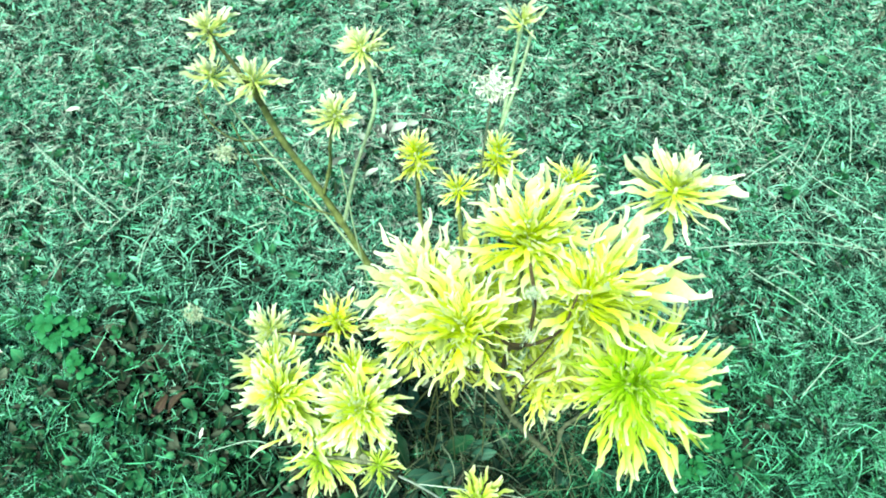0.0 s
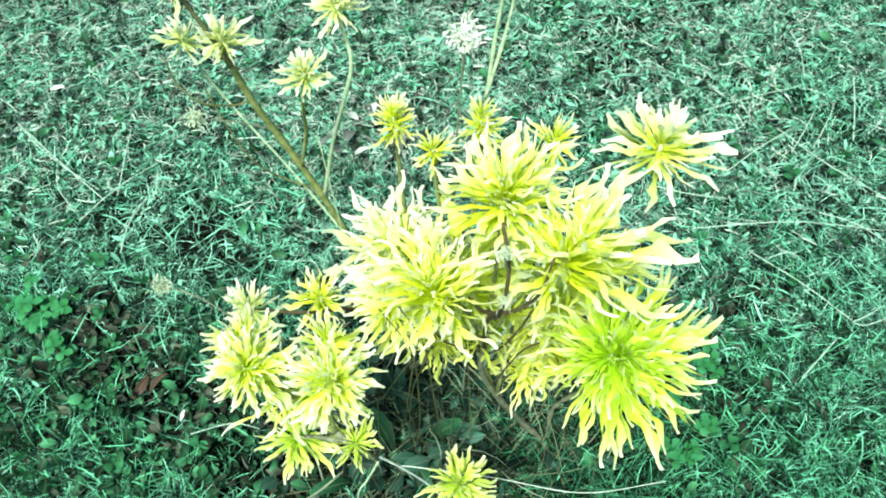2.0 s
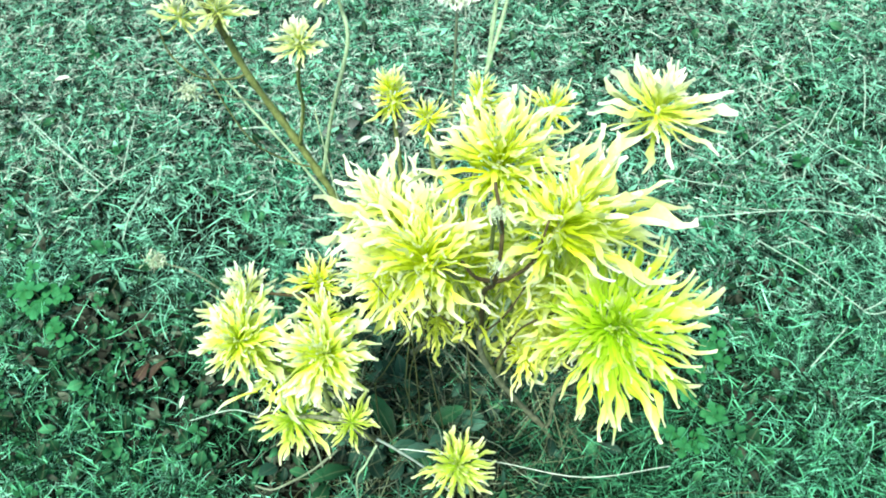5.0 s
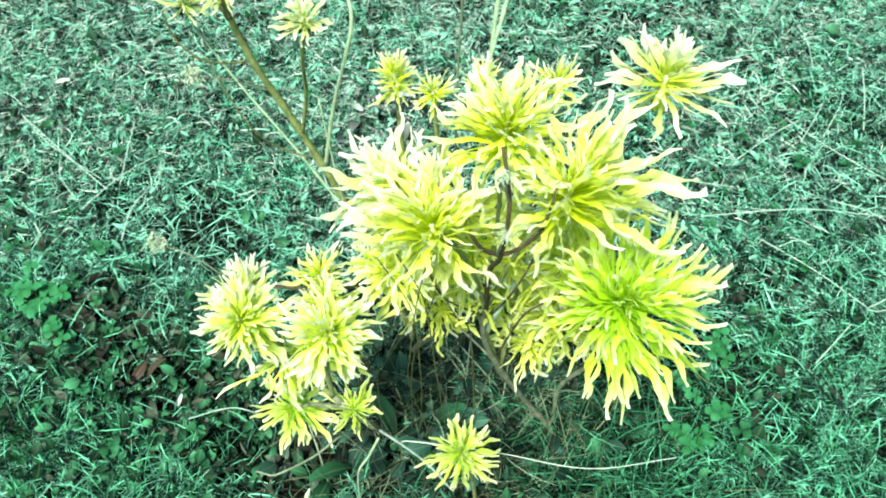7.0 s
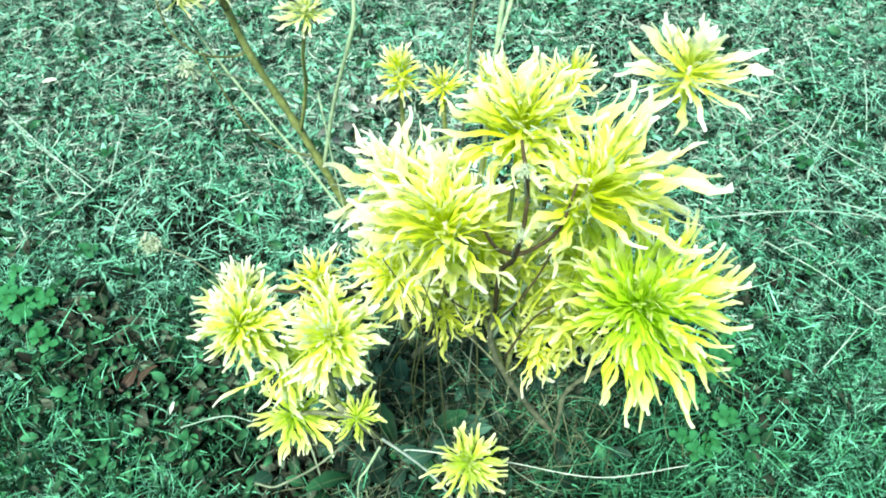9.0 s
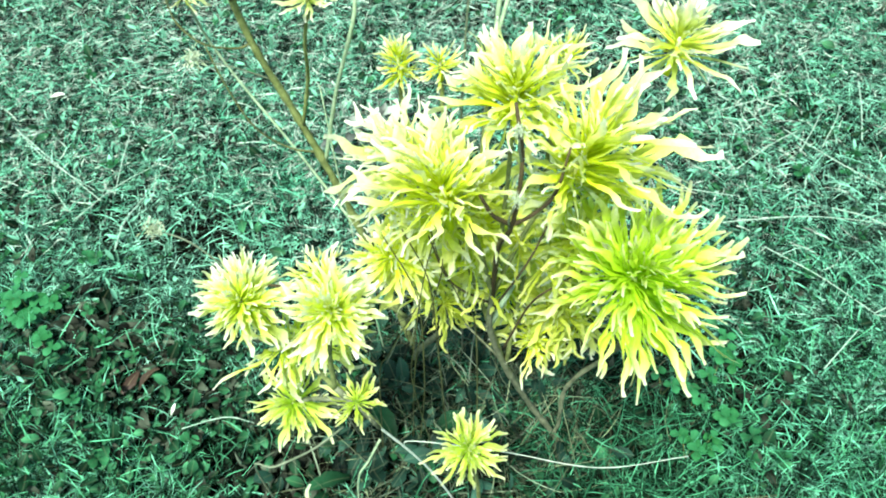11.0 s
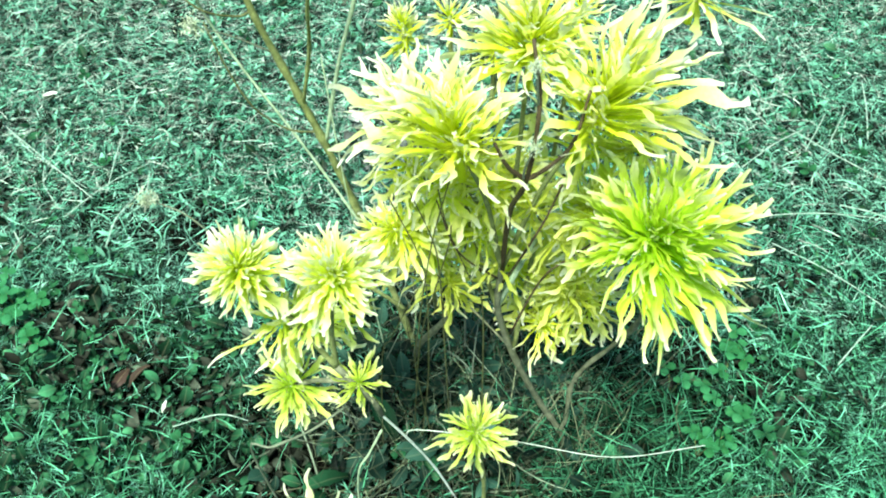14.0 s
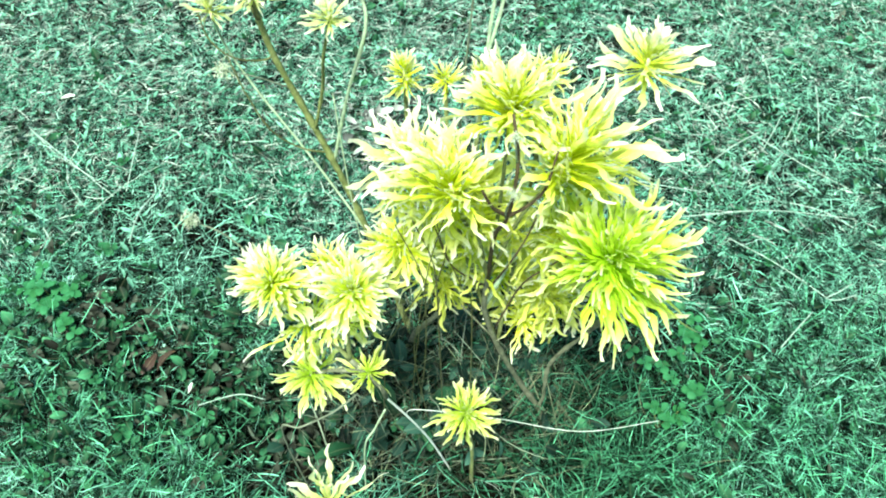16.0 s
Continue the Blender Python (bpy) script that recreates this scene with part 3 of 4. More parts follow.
many_leaves("bleached_litter", 90, (-0.2, 0.08, 1.0, 1.24), (0.016, 0.04), 0.45, bleached_litter_mat, 31, height=(0.012, 0.035), tilt=60,
            label="grey bleached dead leaves in a worn patch of lawn", category="dead leaves", cup=0.6,
            keep=lambda x, y, c: c < math.exp(-((x + 0.06) / 0.07) ** 2 - ((y - 1.12) / 0.06) ** 2))
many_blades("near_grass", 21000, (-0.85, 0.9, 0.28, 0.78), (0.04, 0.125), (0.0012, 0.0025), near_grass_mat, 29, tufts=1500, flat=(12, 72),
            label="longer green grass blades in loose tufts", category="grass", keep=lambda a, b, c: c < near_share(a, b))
many_blades("pale_stalks", 1000, (-0.2, 0.3, 0.4, 0.8), (0.08, 0.2), (0.0016, 0.0028), pale_stalk_mat, 32, flat=(5, 60), droop=(0.0, 1.0), levels=6,
            label="pale bent stalks lying in the shade under the shrub", category="dry grass",
            keep=lambda a, b, c: c < 1.1 * math.exp(-((a - 0.02) / 0.14) ** 2 - ((b - 0.58) / 0.12) ** 2))
many_blades("fine_stalks", 950, (-0.2, 0.42, 0.38, 0.8), (0.09, 0.26), (0.0009, 0.0017), fine_stalk_mat, 30, flat=(10, 70), droop=(0.0, 0.8), levels=6,
            label="fine pale stalks standing and leaning round the stems", category="dry grass",
            keep=lambda a, b, c: c < 1.1 * math.exp(-((a - 0.1) / 0.2) ** 2 - ((b - 0.55) / 0.14) ** 2))
many_blades("long_grass", 4800, (-0.2, 0.6, 0.36, 0.86), (0.08, 0.19), (0.001, 0.0021), shaded_long_grass_mat, 15, flat=(15, 80), droop=(0.3, 1.5), levels=6,
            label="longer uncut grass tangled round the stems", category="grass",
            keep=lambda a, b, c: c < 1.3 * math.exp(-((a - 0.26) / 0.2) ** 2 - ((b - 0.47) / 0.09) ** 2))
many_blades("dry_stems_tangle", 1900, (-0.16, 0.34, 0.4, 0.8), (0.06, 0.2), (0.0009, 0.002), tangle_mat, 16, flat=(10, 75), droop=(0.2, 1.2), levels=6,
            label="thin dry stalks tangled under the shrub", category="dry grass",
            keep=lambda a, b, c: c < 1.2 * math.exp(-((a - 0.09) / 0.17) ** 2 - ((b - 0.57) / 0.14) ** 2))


def clover_plant(at, size, seed):
    rng = random.Random(seed)
    ob = thing("clover_plant", "small bright green clover plant in the grass", "clover", "clover plants", at)
    for _ in range(rng.randint(2, 4)):
        top = Vector((rng.uniform(-0.018, 0.018), rng.uniform(-0.018, 0.018), rng.uniform(0.03, 0.055)))
        v, f, u = tube([(0, 0, -0.005), top * 0.6 + Vector((0, 0, 0.006)), top], 0.0008, 0.0006, 3, 5)
        part("stalk", mesh_from("stalk", v, f, u, green_stem_mat), ob)
        turn = rng.uniform(0, 360)
        for k in range(3):
            v, f, u = blade(size * rng.uniform(0.85, 1.1), size * 0.95, 0.5, 0.05, rng.uniform(0, 6), 0.0, 0.12, n=8, swell=0.6)
            m = Matrix.Translation(top) @ pose(0, 0, 0, rng.uniform(-14, 14), rng.uniform(-12, 12), turn + 120 * k)
            part("leaflet", mesh_from("leaflet", [m @ Vector(p) for p in v], f, u, bright_clover_mat), ob)


clover_rng = random.Random(17)
CLOVERS = [(0.453, 0.648), (0.475, 0.636), (0.456, 0.611), (0.378, 0.59), (0.418, 0.57), (0.454, 0.54), (0.397, 0.495), (0.417, 0.503)]
for i, (cx, cy) in enumerate(CLOVERS):
    clover_plant((cx, cy - 0.012, swell_at(cx, cy)), clover_rng.uniform(0.012, 0.016), i)
for i in range(9):
    cx, cy = clover_rng.gauss(-0.6, 0.05), clover_rng.gauss(0.7, 0.03)
    clover_plant((cx, cy, swell_at(cx, cy)), clover_rng.uniform(0.013, 0.018), 40 + i)

# ---- the golden shrub ----
shrub = thing("golden_shrub", "yellow-leaved shrub with shaggy leaf heads on brown stems", "shrub", "golden shrubs", (0.222, 0.503, 0.0))
stem("trunk", [(0.226, 0.503, -0.02), (0.213, 0.503, 0.035), (0.176, 0.498, 0.13), (0.139, 0.483, 0.254), (0.119, 0.472, 0.352), (0.12, 0.468, 0.43)], 0.004, 0.0031,
     bark_mat, shrub, "grey-brown woody trunk", 1)
stem("branch", [(0.12, 0.468, 0.42), (0.121, 0.446, 0.52), (0.129, 0.419, 0.584), (0.133, 0.418, 0.653), (0.127, 0.432, 0.695)], 0.0025, 0.0013, dark_mat, shrub,
     "dark brown branch", 2)
stem("twig", [(0.129, 0.419, 0.584), (0.143, 0.414, 0.602), (0.158, 0.416, 0.623), (0.166, 0.425, 0.66)], 0.0018, 0.001, dark_mat, shrub, "thin dark twig", 3)
stem("twig", [(0.129, 0.419, 0.584), (0.114, 0.41, 0.606), (0.104, 0.41, 0.628)], 0.0022, 0.0012, dark_mat, shrub, "thin dark twig", 4)
stem("branch", [(0.213, 0.503, 0.036), (0.217, 0.5, 0.075), (0.216, 0.503, 0.15), (0.226, 0.497, 0.205), (0.246, 0.49, 0.255), (0.262, 0.477, 0.32), (0.25, 0.44, 0.43), (0.235, 0.412, 0.53)], 0.0024, 0.0028, bark_mat, shrub, "", 5, 0.25)
stem("branch", [(0.12, 0.468, 0.42), (0.095, 0.478, 0.5), (0.055, 0.478, 0.57), (0.037, 0.476, 0.597)], 0.0022, 0.002, green_stem_mat, shrub, "", 6)
stem("branch", [(0.12, 0.468, 0.42), (0.104, 0.452, 0.52), (0.086, 0.425, 0.6), (0.078, 0.41, 0.635)], 0.0022, 0.002, green_stem_mat, shrub, "", 7)
stem("branch", [(0.12, 0.468, 0.42), (0.128, 0.48, 0.55), (0.13, 0.483, 0.66)], 0.0022, 0.002, green_stem_mat, shrub, "", 8)
stem("branch", [(0.12, 0.468, 0.42), (0.148, 0.465, 0.53), (0.172, 0.45, 0.6), (0.183, 0.443, 0.635)], 0.0022, 0.002, green_stem_mat, shrub, "", 9)
stem("branch", [(0.119, 0.472, 0.36), (0.17, 0.505, 0.48), (0.218, 0.522, 0.6), (0.248, 0.512, 0.675)], 0.003, 0.0022, pale_stem_mat, shrub, "pale green branch", 10)
stem("branch", [(0.139, 0.483, 0.254), (0.09, 0.53, 0.42), (0.076, 0.55, 0.55), (0.073, 0.551, 0.63)], 0.0028, 0.002, green_stem_mat, shrub, "", 11)
stem("branch", [(0.139, 0.483, 0.254), (0.16, 0.535, 0.42), (0.172, 0.555, 0.55), (0.175, 0.56, 0.63)], 0.0028, 0.002, green_stem_mat, shrub, "", 12)
stem("branch", [(0.139, 0.483, 0.26), (0.08, 0.52, 0.31), (0.01, 0.575, 0.35)], 0.0014, 0.001, bark_mat, shrub, "", 13)
stem("twig", [(0.12, 0.47, 0.4), (0.08, 0.455, 0.46), (0.062, 0.46, 0.52)], 0.0011, 0.0007, dark_mat, shrub, "thin dark twig", 14)
stem("twig", [(0.134, 0.478, 0.3), (0.157, 0.47, 0.40), (0.18, 0.465, 0.44), (0.2, 0.46, 0.47)], 0.0012, 0.0008, dark_mat, shrub, "thin dark twig", 15)
stem("twig", [(0.122, 0.468, 0.4), (0.136, 0.44, 0.479), (0.149, 0.436, 0.524), (0.158, 0.434, 0.564)], 0.0013, 0.0008, dark_mat, shrub, "thin dark twig", 16)

rosette(shrub, (0.225, 0.408, 0.53), (0.25, -0.38, 0.85), 0.088, 420, "lime", 31, 62, spread=(10, 94), label="large lime-green leaf head", lean=(0.45, -0.05, 0.0), inner=0.5, width=0.78)
rosette(shrub, (0.078, 0.408, 0.632), (-0.15, 0.12, 1), 0.067, 218, "gold", 32, 46, spread=(8, 80), label="golden yellow leaf head", lean=(-0.5, 0.3, 0))
rosette(shrub, (0.131, 0.48, 0.653), (0.0, -0.05, 1), 0.073, 241, "gold", 33, 60, spread=(10, 84), label="golden yellow leaf head with cream tips", inner=0.45)
rosette(shrub, (0.176, 0.439, 0.632), (0.3, 0.0, 0.95), 0.086, 230, "gold", 34, 56, spread=(8, 80), label="golden yellow leaf head with cream tips", lean=(0.7, 0.2, 0), inner=0.45)
rosette(shrub, (0.05, 0.474, 0.597), (-0.4, -0.1, 0.85), 0.066, 206, "cream", 35, 46, spread=(10, 88), label="pale cream and yellow leaf head", lean=(-0.6, 0.2, 0))
rosette(shrub, (0.249, 0.511, 0.681), (0.12, 0.0, 1), 0.057, 125, "cream", 36, 36, spread=(5, 100), label="pale cream leaf head on its own branch")
rosette(shrub, (0.073, 0.551, 0.63), (-0.1, 0.1, 1), 0.03, 75, "gold", 37, 0, label="small golden leaf head")
rosette(shrub, (0.176, 0.56, 0.63), (0.1, 0.1, 1), 0.034, 81, "gold", 38, 0, label="small golden leaf head")
LOWER = [(0.016, 0.571, 0.365, -0.3), (0.059, 0.545, 0.34, -0.1), (0.179, 0.559, 0.379, 0.1), (0.139, 0.547, 0.335, 0.0), (0.203, 0.521, 0.35, 0.2),
         (0.186, 0.535, 0.285, 0.1), (0.096, 0.548, 0.392, -0.1), (0.228, 0.536, 0.285, 0.3), (0.05, 0.52, 0.43, -0.3),
         (0.13, 0.55, 0.45, 0.0), (0.19, 0.50, 0.46, 0.2), (0.10, 0.51, 0.52, -0.1), (0.04, 0.505, 0.515, -0.4), (0.19, 0.495, 0.54, 0.3)]
lower_rng = random.Random(8)
for i, (lx, ly, lz, out) in enumerate(LOWER):
    rosette(shrub, (lx, ly, lz), (out, -0.5, 0.75), 0.062 + 0.01 * (i % 3), 75, ("gold", "butter", "deep")[i % 3], 300 + i, 0, spread=(22, 125))
    jx, jy, jz = lower_rng.uniform(-0.03, 0.03), lower_rng.uniform(-0.035, -0.01), lower_rng.uniform(-0.01, 0.035)
    rosette(shrub, (lx + jx, ly + jy, lz + jz), (out + jx * 10, -0.5, 0.6), 0.054 + 0.006 * (i % 2), 88, ("butter", "deep", "gold")[i % 3], 340 + i, 0, spread=(15, 125))

for i, (lx, ly, lz) in enumerate([(0.142, 0.452, 0.505), (0.1, 0.45, 0.475), (0.168, 0.462, 0.455), (0.085, 0.462, 0.54), (0.195, 0.455, 0.5), (0.115, 0.462, 0.42)]):
    rosette(shrub, (lx, ly + 0.012, lz), (0.3 - 0.12 * i, -0.6, 0.4), 0.05, 24, ("deep", "butter", "deep")[i % 3], 380 + i, 0, spread=(35, 130))

# ---- a second, lower shrub beside it ----
low = thing("golden_shrub", "low yellow-leaved shrub with clustered leaf heads and brown stems", "shrub", "golden shrubs", (0.085, 0.42, 0.0))
stem("stem", [(0.085, 0.42, -0.02), (0.055, 0.417, 0.1), (0.03, 0.412, 0.18), (0.0, 0.405, 0.262)], 0.0013, 0.0015, bleached_mat, low, "bare whitish lower stem", 51)
stem("branch", [(0.001, 0.406, 0.258), (0.0, 0.384, 0.325), (-0.031, 0.393, 0.372)], 0.003, 0.0034, bark_mat, low, "brown woody stem", 56)
stem("branch", [(-0.031, 0.393, 0.372), (-0.06, 0.405, 0.42), (-0.09, 0.409, 0.485)], 0.0025, 0.002, green_stem_mat, low, "", 52)
stem("branch", [(-0.031, 0.393, 0.372), (-0.028, 0.393, 0.43), (-0.018, 0.393, 0.5)], 0.0026, 0.002, green_stem_mat, low, "", 53)
stem("branch", [(-0.05, 0.4, 0.4), (-0.09, 0.435, 0.42), (-0.12, 0.459, 0.439)], 0.0026, 0.002, green_stem_mat, low, "", 54)
stem("branch", [(-0.02, 0.388, 0.355), (-0.055, 0.4, 0.335), (-0.081, 0.407, 0.315)], 0.0028, 0.002, bark_mat, low, "", 55)
rosette(low, (-0.095, 0.409, 0.492), (-0.3, -0.3, 0.9), 0.046, 290, "butter", 61, 60, label="pale yellow leaf head with white tips")
rosette(low, (-0.017, 0.392, 0.503), (0.15, -0.3, 0.92), 0.047, 300, "butter", 62, 60, label="yellow leaf head with white tips")
rosette(low, (-0.12, 0.459, 0.439), (-0.3, 0.1, 0.9), 0.048, 138, "butter", 63, 32)
rosette(low, (-0.035, 0.46, 0.44), (0.1, 0.2, 0.9), 0.045, 114, "butter", 64, 22)
rosette(low, (-0.081, 0.405, 0.318), (-0.2, -0.5, 0.7), 0.055, 120, "sprig", 65, 30, spread=(15, 125), label="drooping yellow-green leaf head")
rosette(low, (-0.012, 0.388, 0.352), (0.1, -0.4, 0.85), 0.036, 80, "sprig", 66, 22, label="small lime-green leaf head")
rosette(low, (-0.075, 0.42, 0.405), (-0.3, -0.4, 0.5), 0.065, 114, "butter", 67, 30, spread=(35, 140))

rosette(low, (-0.05, 0.414, 0.42), (-0.15, -0.5, 0.6), 0.043, 95, "sprig", 68, 16, spread=(25, 130))
rosette(low, (-0.02, 0.425, 0.405), (0.2, -0.5, 0.6), 0.038, 70, "sprig", 69, 14, spread=(25, 130))
part("leaf", leaf_meshes["cream", "short"][3], low, "torn white leaf", Matrix.Translation(Vector((-0.1, 0.4, 0.40)) - low.location) @ pose(0, 0, 0, 20, 15, 190) @ Matrix.Scale(0.05, 4))

# ---- a small one by itself ----
sprout = thing("golden_shrub", "small yellow-green leafy sprout on a short stem in the grass", "shrub", "golden shrubs", (0.112, 0.405, 0.0))
stem("stem", [(0.112, 0.405, -0.02), (0.108, 0.385, 0.15), (0.096, 0.36, 0.3)], 0.003, 0.0022, green_stem_mat, sprout, "", 71)
rosette(sprout, (0.096, 0.359, 0.312), (0.05, -0.35, 0.9), 0.045, 190, "sprig", 72, 46, spread=(8, 104), label="lime-yellow leaf head", lean=(0.1, -0.2, -0.1))
sprout2 = thing("golden_shrub", "small cream-leaved sprout on a short stem in the grass", "shrub", "golden shrubs", (-0.04, 0.30, 0.0))
stem("stem", [(-0.04, 0.30, -0.02), (-0.045, 0.28, 0.12), (-0.042, 0.262, 0.29)], 0.003, 0.0022, green_stem_mat, sprout2, "", 73)
rosette(sprout2, (-0.05, 0.258, 0.30), (0.0, 0.2, 1), 0.07, 50, "pale", 74, 24, spread=(10, 80), label="cream leaf head")

# ---- the tall lanky shrub behind ----
tall = thing("golden_shrub", "tall lanky yellow shrub with small leaf heads on long stems", "shrub", "golden shrubs", (0.03, 0.64, 0.0))
stem("trunk", [(0.02, 0.655, -0.02), (-0.006, 0.668, 0.1), (-0.028, 0.679, 0.19), (-0.05, 0.687, 0.28), (-0.073, 0.69, 0.37), (-0.098, 0.69, 0.46), (-0.12, 0.682, 0.55), (-0.132, 0.679, 0.63)],
     0.0054, 0.0034, green_stem_mat, tall, "olive-brown long stem", 81, 0.12)
stem("branch", [(-0.073, 0.69, 0.37), (-0.046, 0.692, 0.48), (-0.016, 0.697, 0.577), (-0.019, 0.71, 0.615), (-0.025, 0.716, 0.64)], 0.0024, 0.0018, pale_stem_mat, tall, "pale green branch", 82)
stem("branch", [(-0.09, 0.69, 0.43), (-0.07, 0.675, 0.51), (-0.058, 0.645, 0.58), (-0.043, 0.626, 0.64)], 0.0022, 0.0018, green_stem_mat, tall, "", 83)
stem("branch", [(-0.125, 0.67, 0.61), (-0.142, 0.68, 0.65), (-0.162, 0.688, 0.69)], 0.0026, 0.0018, dark_stalk_mat, tall, "dark branch", 84)
stem("branch", [(-0.005, 0.69, 0.13), (-0.08, 0.735, 0.253), (-0.13, 0.764, 0.33), (-0.179, 0.786, 0.407), (-0.208, 0.79, 0.48), (-0.209, 0.767, 0.55)], 0.0018, 0.0014, pale_stem_mat, tall, "pale straight branch", 85)
stem("twig", [(-0.121, 0.682, 0.553), (-0.135, 0.677, 0.55), (-0.162, 0.664, 0.565), (-0.185, 0.671, 0.585), (-0.191, 0.678, 0.614)], 0.0013, 0.0008, dark_stalk_mat, tall, "thin curved twig", 86)
stem("twig", [(-0.08, 0.69, 0.39), (-0.12, 0.717, 0.371), (-0.155, 0.719, 0.402), (-0.18, 0.735, 0.448), (-0.197, 0.751, 0.495)], 0.0013, 0.0009, dark_stalk_mat, tall, "thin curved twig", 87)
stem("branch", [(0.06, 0.66, 0.05), (0.1, 0.69, 0.25), (0.116, 0.7, 0.42), (0.117, 0.7, 0.49)], 0.0032, 0.0024, green_stem_mat, tall, "", 88)
stem("branch", [(0.1, 0.7, 0.2), (0.118, 0.745, 0.4), (0.13, 0.775, 0.53), (0.141, 0.79, 0.61)], 0.0026, 0.002, pale_stem_mat, tall, "pale green branch", 89)
stem("branch", [(0.122, 0.76, 0.47), (0.14, 0.775, 0.54), (0.152, 0.785, 0.605)], 0.0024, 0.0016, pale_stem_mat, tall, "pale green branch", 90)
stem("branch", [(0.05, 0.65, 0.1), (0.03, 0.66, 0.35), (0.027, 0.663, 0.54)], 0.0036, 0.0024, green_stem_mat, tall, "", 91)
stem("branch", [(0.01, 0.65, 0.1), (-0.04, 0.64, 0.17), (-0.094, 0.627, 0.22)], 0.003, 0.002, green_stem_mat, tall, "", 92)
stem("branch", [(-0.05, 0.64, 0.18), (-0.11, 0.6, 0.24), (-0.17, 0.587, 0.272)], 0.0026, 0.0018, dark_mat, tall, "dark branch", 93)
rosette(tall, (-0.13, 0.68, 0.635), (-0.1, -0.05, 1), 0.036, 95, "pale", 101, 20, width=1.3)
rosette(tall, (-0.162, 0.69, 0.69), (-0.2, 0, 1), 0.032, 95, "pale", 102, 18, width=1.3)
rosette(tall, (-0.209, 0.766, 0.556), (-0.1, 0, 1), 0.034, 85, "pale", 103, 18, width=1.3)
rosette(tall, (-0.025, 0.716, 0.644), (0.05, -0.1, 1), 0.034, 110, "pale", 104, 26, width=1.3)
rosette(tall, (-0.043, 0.625, 0.645), (-0.1, 0.0, 1), 0.032, 90, "pale", 105, 20, width=1.3, spread=(10, 95))
rosette(tall, (0.027, 0.663, 0.543), (-0.15, 0.05, 1), 0.035, 120, "gold", 106, 30, tall=0.9)
rosette(tall, (0.117, 0.70, 0.497), (0, 0, 1), 0.037, 140, "gold", 107, 34, tall=1.1, spread=(8, 105))
rosette(tall, (0.141, 0.79, 0.612), (0.1, 0, 1), 0.035, 63, "pale", 108, 14, width=1.3, spread=(5, 85))
rosette(tall, (-0.17, 0.587, 0.276), (-0.1, 0, 1), 0.048, 120, "pale", 109, 26)
rosette(tall, (-0.094, 0.627, 0.226), (0, -0.1, 1), 0.06, 126, "gold", 110, 30)


# ---- dried flower heads ----
def dried_flower(points, radius, r, mat, label, seed, count=60, floret=fluff_mat):
    ob = thing("dried_flower", label, "dried flower", "dried flowers", points[0])
    stem("stalk", points, r, r * 0.6, mat, ob, "", seed)
    rng = random.Random(seed)
    c = Vector(points[-1]) - ob.location
    verts, faces, uvs = [], [], []
    for _ in range(count * 3):
        d = Vector((rng.gauss(0, 1), rng.gauss(0, 1), rng.gauss(0.5, 0.9))).normalized()
        v, f, u = blade(radius * rng.uniform(0.2, 0.5), radius * 0.07, rng.uniform(0.2, 1.6), 0.3, rng.uniform(0, 6), rng.uniform(-1, 1), 0.3, n=5)
        m = Matrix.Translation(c + Vector((rng.gauss(0, 0.24), rng.gauss(0, 0.24), rng.gauss(0, 0.24))) * radius) @ d.to_track_quat("X", "Z").to_matrix().to_4x4()
        o = len(verts)
        verts += [m @ Vector(p) for p in v]
        faces += [tuple(o + j for j in q) for q in f]
        uvs += u
    part("flower_head", mesh_from("flower_head", verts, faces, uvs, floret), ob)


dried_flower([(0.09, 0.63, 0.0), (0.088, 0.61, 0.3), (0.09, 0.585, 0.55), (0.1, 0.56, 0.75)], 0.023, 0.0016, twig_mat, "whitish dried flower head on a grey stalk", 121, 55, white_floret_mat)
dried_flower([(-0.05, 0.5, 0.02), (-0.1, 0.5, 0.3), (-0.16, 0.503, 0.44), (-0.202, 0.505, 0.475)], 0.017, 0.0012, twig_mat, "pale dried flower head on a thin drooping stalk", 122, 40)
dried_flower([(-0.11, 0.688, 0.5), (-0.145, 0.668, 0.535), (-0.174, 0.654, 0.554)], 0.018, 0.0009, twig_mat, "pale dried flower head on a thin stalk", 123, 40)
dried_flower([(0.128, 0.424, 0.57), (0.126, 0.412, 0.6), (0.131, 0.408, 0.625)], 0.01, 0.0012, twig_mat, "grey dried flower head beside a dark branch", 124, 46)
dried_flower([(0.133, 0.42, 0.65), (0.13, 0.412, 0.67), (0.128, 0.41, 0.69)], 0.01, 0.0012, twig_mat, "grey dried flower head among yellow leaves", 125, 46)


# ---- dry stalks in the lawn ----
def stalk(name, points, r, mat, label, seed, group="dry stalks"):
    ob = thing(name, label, "stalk", group, points[0])
    stem("stalk", points, r, r * 0.7, mat, ob, "", seed, 0.15)


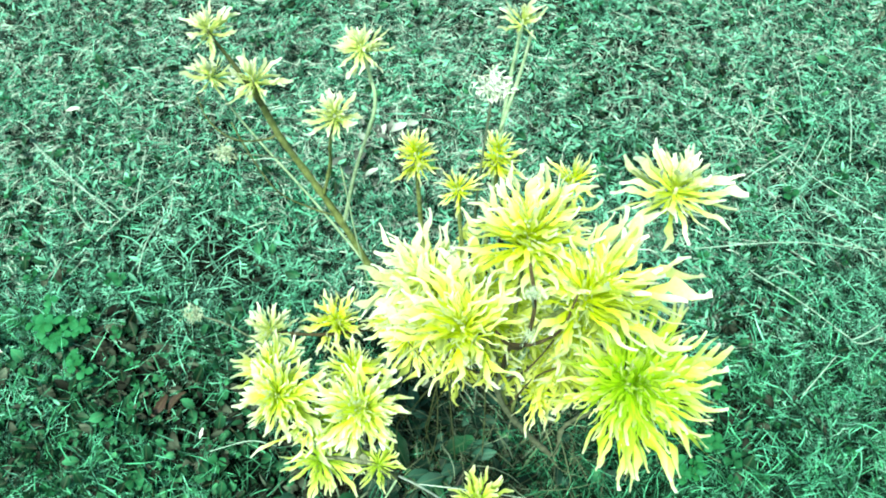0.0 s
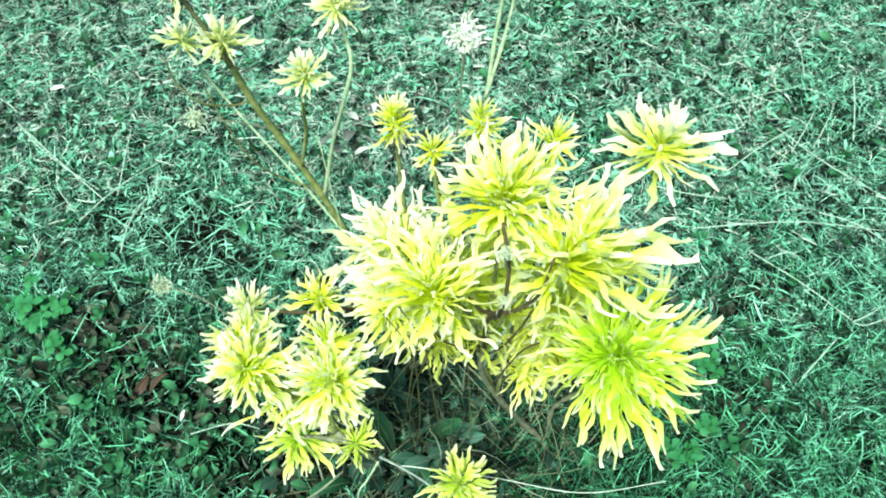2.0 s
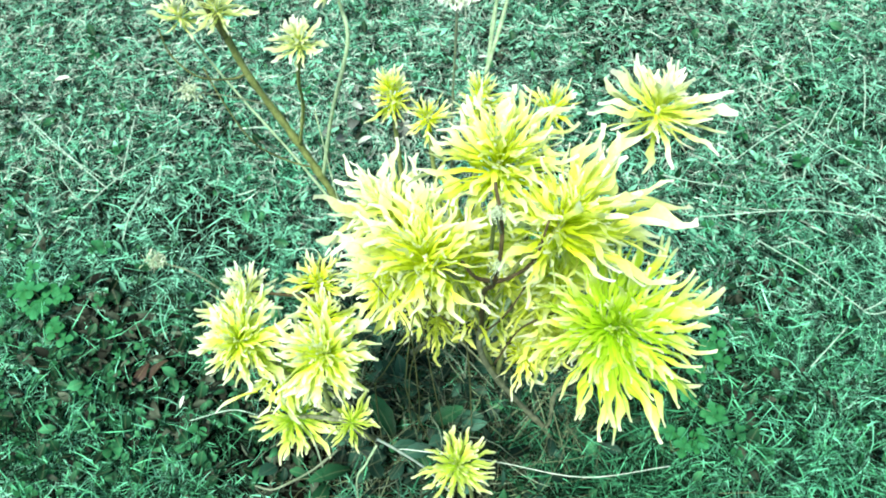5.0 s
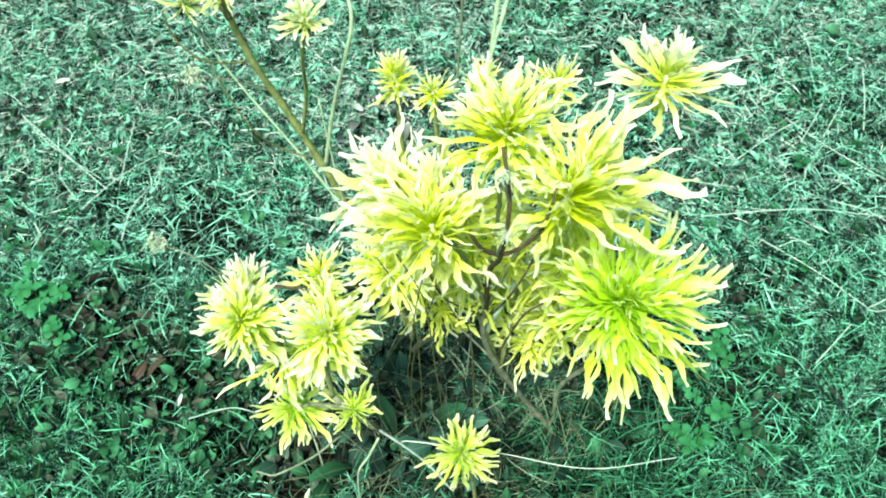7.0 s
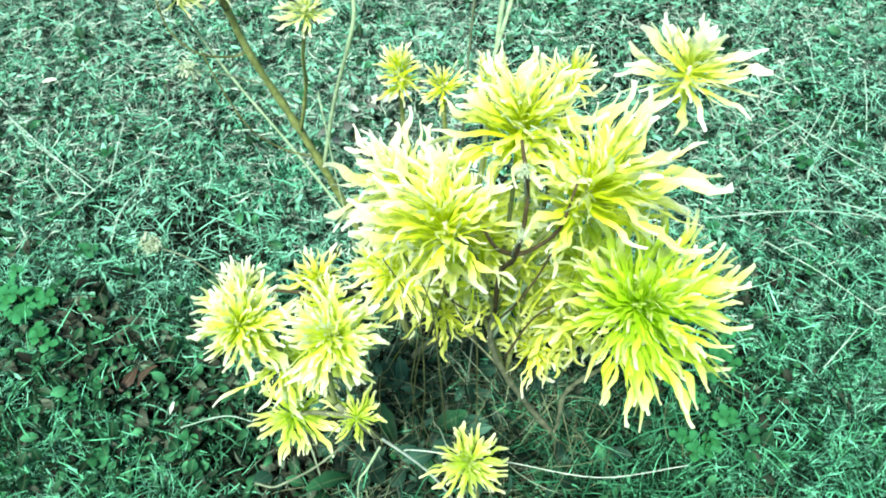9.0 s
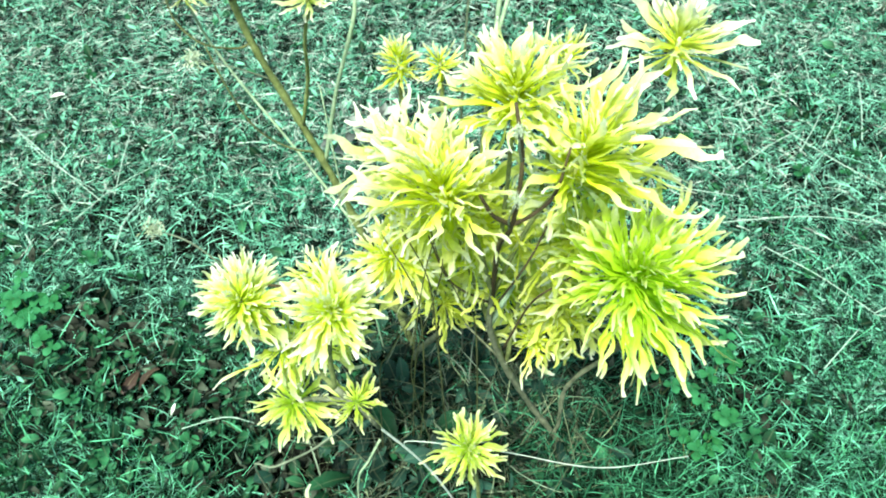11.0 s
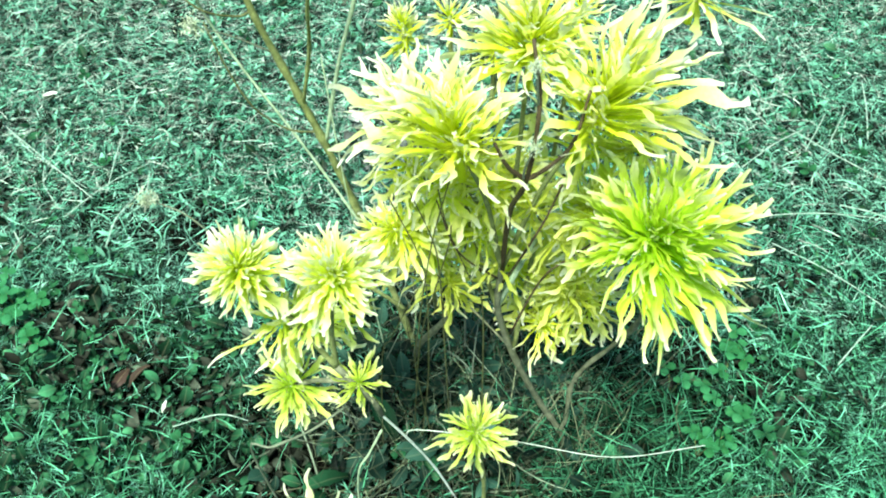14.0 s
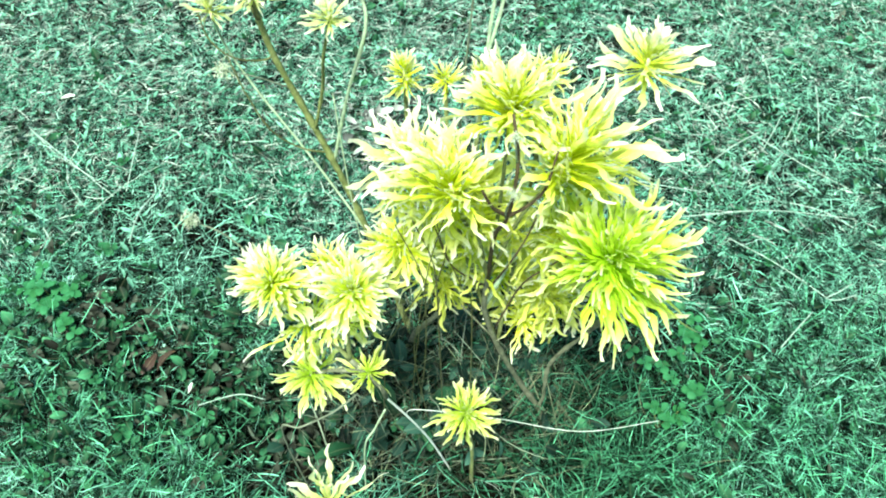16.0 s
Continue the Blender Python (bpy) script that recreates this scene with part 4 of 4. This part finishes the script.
STRAWS = [
    (0.574, 0.828, 0.707, 0.699), (0.707, 0.699, 0.760, 0.728), (0.705, 0.697, 0.759, 0.705), (0.483, 0.875, 0.802, 0.871),
    (0.703, 0.908, 0.799, 0.849), (0.670, 1.097, 0.824, 0.939), (0.684, 1.039, 0.746, 1.136), (0.727, 1.052, 0.790, 1.160),
    (0.544, 1.141, 0.745, 1.205), (0.838, 1.222, 0.801, 1.068), (0.749, 1.355, 0.749, 1.222), (-0.736, 1.097, -0.536, 0.928),
    (-0.751, 1.111, -0.553, 0.952), (-0.528, 1.094, -0.516, 0.940), (-0.569, 0.883, -0.455, 1.017), (-0.643, 0.999, -0.583, 0.903),
    (-0.479, 0.816, -0.461, 0.940), (0.606, 0.603, 0.676, 0.671), (-0.185, 0.802, -0.135, 0.775), (0.567, 1.002, 0.695, 1.094),
    (0.433, 0.964, 0.556, 0.940), (-0.299, 0.504, -0.200, 0.514),
]
straw_rng = random.Random(9)
for i, (xa, ya, xb, yb) in enumerate(STRAWS):
    q = straw_rng.uniform(-0.012, 0.012)
    stalk("straw", [(xa, ya, 0.036 + swell_at(xa, ya)), ((xa + xb) / 2 + q, (ya + yb) / 2 + q, 0.045), (xb, yb, 0.036 + swell_at(xb, yb))],
          straw_rng.uniform(0.0008, 0.0012), straw_mat, "pale dry straw lying on the lawn", 200 + i)
stalk("straw", [(-0.003, 0.414, 0.208), (-0.018, 0.4, 0.18), (-0.032, 0.388, 0.15), (-0.04, 0.375, 0.02)], 0.0013, pale_stem_mat, "pale green stalk bending down to the grass", 231)
stalk("straw", [(0.022, 0.412, 0.195), (0.039, 0.4, 0.236), (0.136, 0.389, 0.234), (0.238, 0.375, 0.227), (0.338, 0.392, 0.22)], 0.0006, bleached_mat,
      "long white stalk arching over the grass", 232)
stalk("twig", [(-0.02, 0.354, 0.368), (-0.045, 0.33, 0.372), (-0.075, 0.311, 0.378), (-0.1, 0.32, 0.34), (-0.1, 0.35, 0.0)], 0.0011, twig_mat, "thin curved grey-brown twig", 233)
stalk("straw", [(-0.02, 0.62, 0.0), (-0.05, 0.66, 0.3), (-0.06, 0.68, 0.5)], 0.001, pale_stem_mat, "thin pale stalk standing behind the shrub", 234)
stalk("twig", [(0.017, 0.638, -0.01), (0.028, 0.58, 0.12), (0.06, 0.56, 0.2), (0.085, 0.53, 0.3)], 0.0042, bark_mat, "thick brown bent stem in the shade", 236)
STANDING = [
    [(0.03, 0.5, 0.0), (0.045, 0.47, 0.2), (0.05, 0.45, 0.312), (0.051, 0.45, 0.405), (0.046, 0.45, 0.46), (0.024, 0.45, 0.534)],
    [(0.05, 0.49, 0.0), (0.035, 0.46, 0.25), (0.043, 0.44, 0.371), (0.057, 0.44, 0.483), (0.075, 0.44, 0.572)],
    [(0.07, 0.5, 0.0), (0.066, 0.46, 0.3), (0.063, 0.45, 0.44), (0.057, 0.45, 0.486), (0.041, 0.45, 0.541)],
    [(0.02, 0.5, 0.0), (0.04, 0.46, 0.3), (0.06, 0.45, 0.418), (0.072, 0.45, 0.476), (0.074, 0.45, 0.5)],
    [(-0.02, 0.48, 0.0), (0.0, 0.455, 0.28), (0.014, 0.45, 0.334), (0.036, 0.45, 0.395), (0.05, 0.45, 0.43)],
    [(0.11, 0.5, 0.0), (0.105, 0.48, 0.33), (0.09, 0.46, 0.418), (0.071, 0.46, 0.485), (0.063, 0.46, 0.537)],
]
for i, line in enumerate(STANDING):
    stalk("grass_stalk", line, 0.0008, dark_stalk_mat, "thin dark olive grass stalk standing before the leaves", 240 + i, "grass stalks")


# ---- single leaves on the ground ----
def ground_leaf(name, at, size, ratio, turn, tilt, mat, label, seed, bend=0.9):
    rng = random.Random(seed)
    v, f, u = blade(size, size * ratio, bend, 0.08, rng.uniform(0, 6), rng.uniform(-0.6, 0.6), 0.35, n=9, swell=0.5)
    ob = new(name, mesh_from(name, v, f, u, mat))
    ob.matrix_basis = pose(at[0], at[1], at[2], tilt, -15, turn)
    return tagged(ob, label, "leaf")


ground_leaf("dead_leaf", (-0.40, 0.56, 0.035), 0.04, 0.4, 55, 40, rust_mat, "curled rust-brown dead leaf on the ground", 1)
ground_leaf("dead_leaf", (-0.375, 0.565, 0.035), 0.042, 0.35, 70, -35, rust_mat, "curled rust-brown dead leaf on the ground", 2)
ground_leaf("dock_leaf", (-0.06, 0.44, 0.03), 0.06, 0.5, 200, 20, weed_mat, "broad dark green leaf low in the grass", 3, 0.5)
ground_leaf("dock_leaf", (-0.09, 0.42, 0.03), 0.05, 0.5, 250, -20, weed_mat, "broad dark green leaf low in the grass", 4, 0.5)
ground_leaf("dock_leaf", (0.03, 0.47, 0.04), 0.05, 0.5, 300, 5, weed_mat, "broad dark green leaf in the shade", 5, 0.5)
ground_leaf("dock_leaf", (0.05, 0.5, 0.04), 0.055, 0.5, 30, -15, weed_mat, "broad dark green leaf in the shade", 6, 0.5)
ground_leaf("dock_leaf", (0.0, 0.48, 0.05), 0.07, 0.4, 120, 15, weed_mat, "broad dark green leaf in the shade", 7, 0.5)
for i, (x, y, turn, size) in enumerate([(-0.705, 1.185, 5, 0.03), (-0.315, 0.52, 80, 0.017), (-0.66, 0.66, 160, 0.02)]):
    ground_leaf("fallen_petal", (x, y, 0.045 + swell_at(x, y)), size, 0.3, turn, 10, white_floret_mat, "small white withered leaf fallen on the lawn", 20 + i, 0.4)
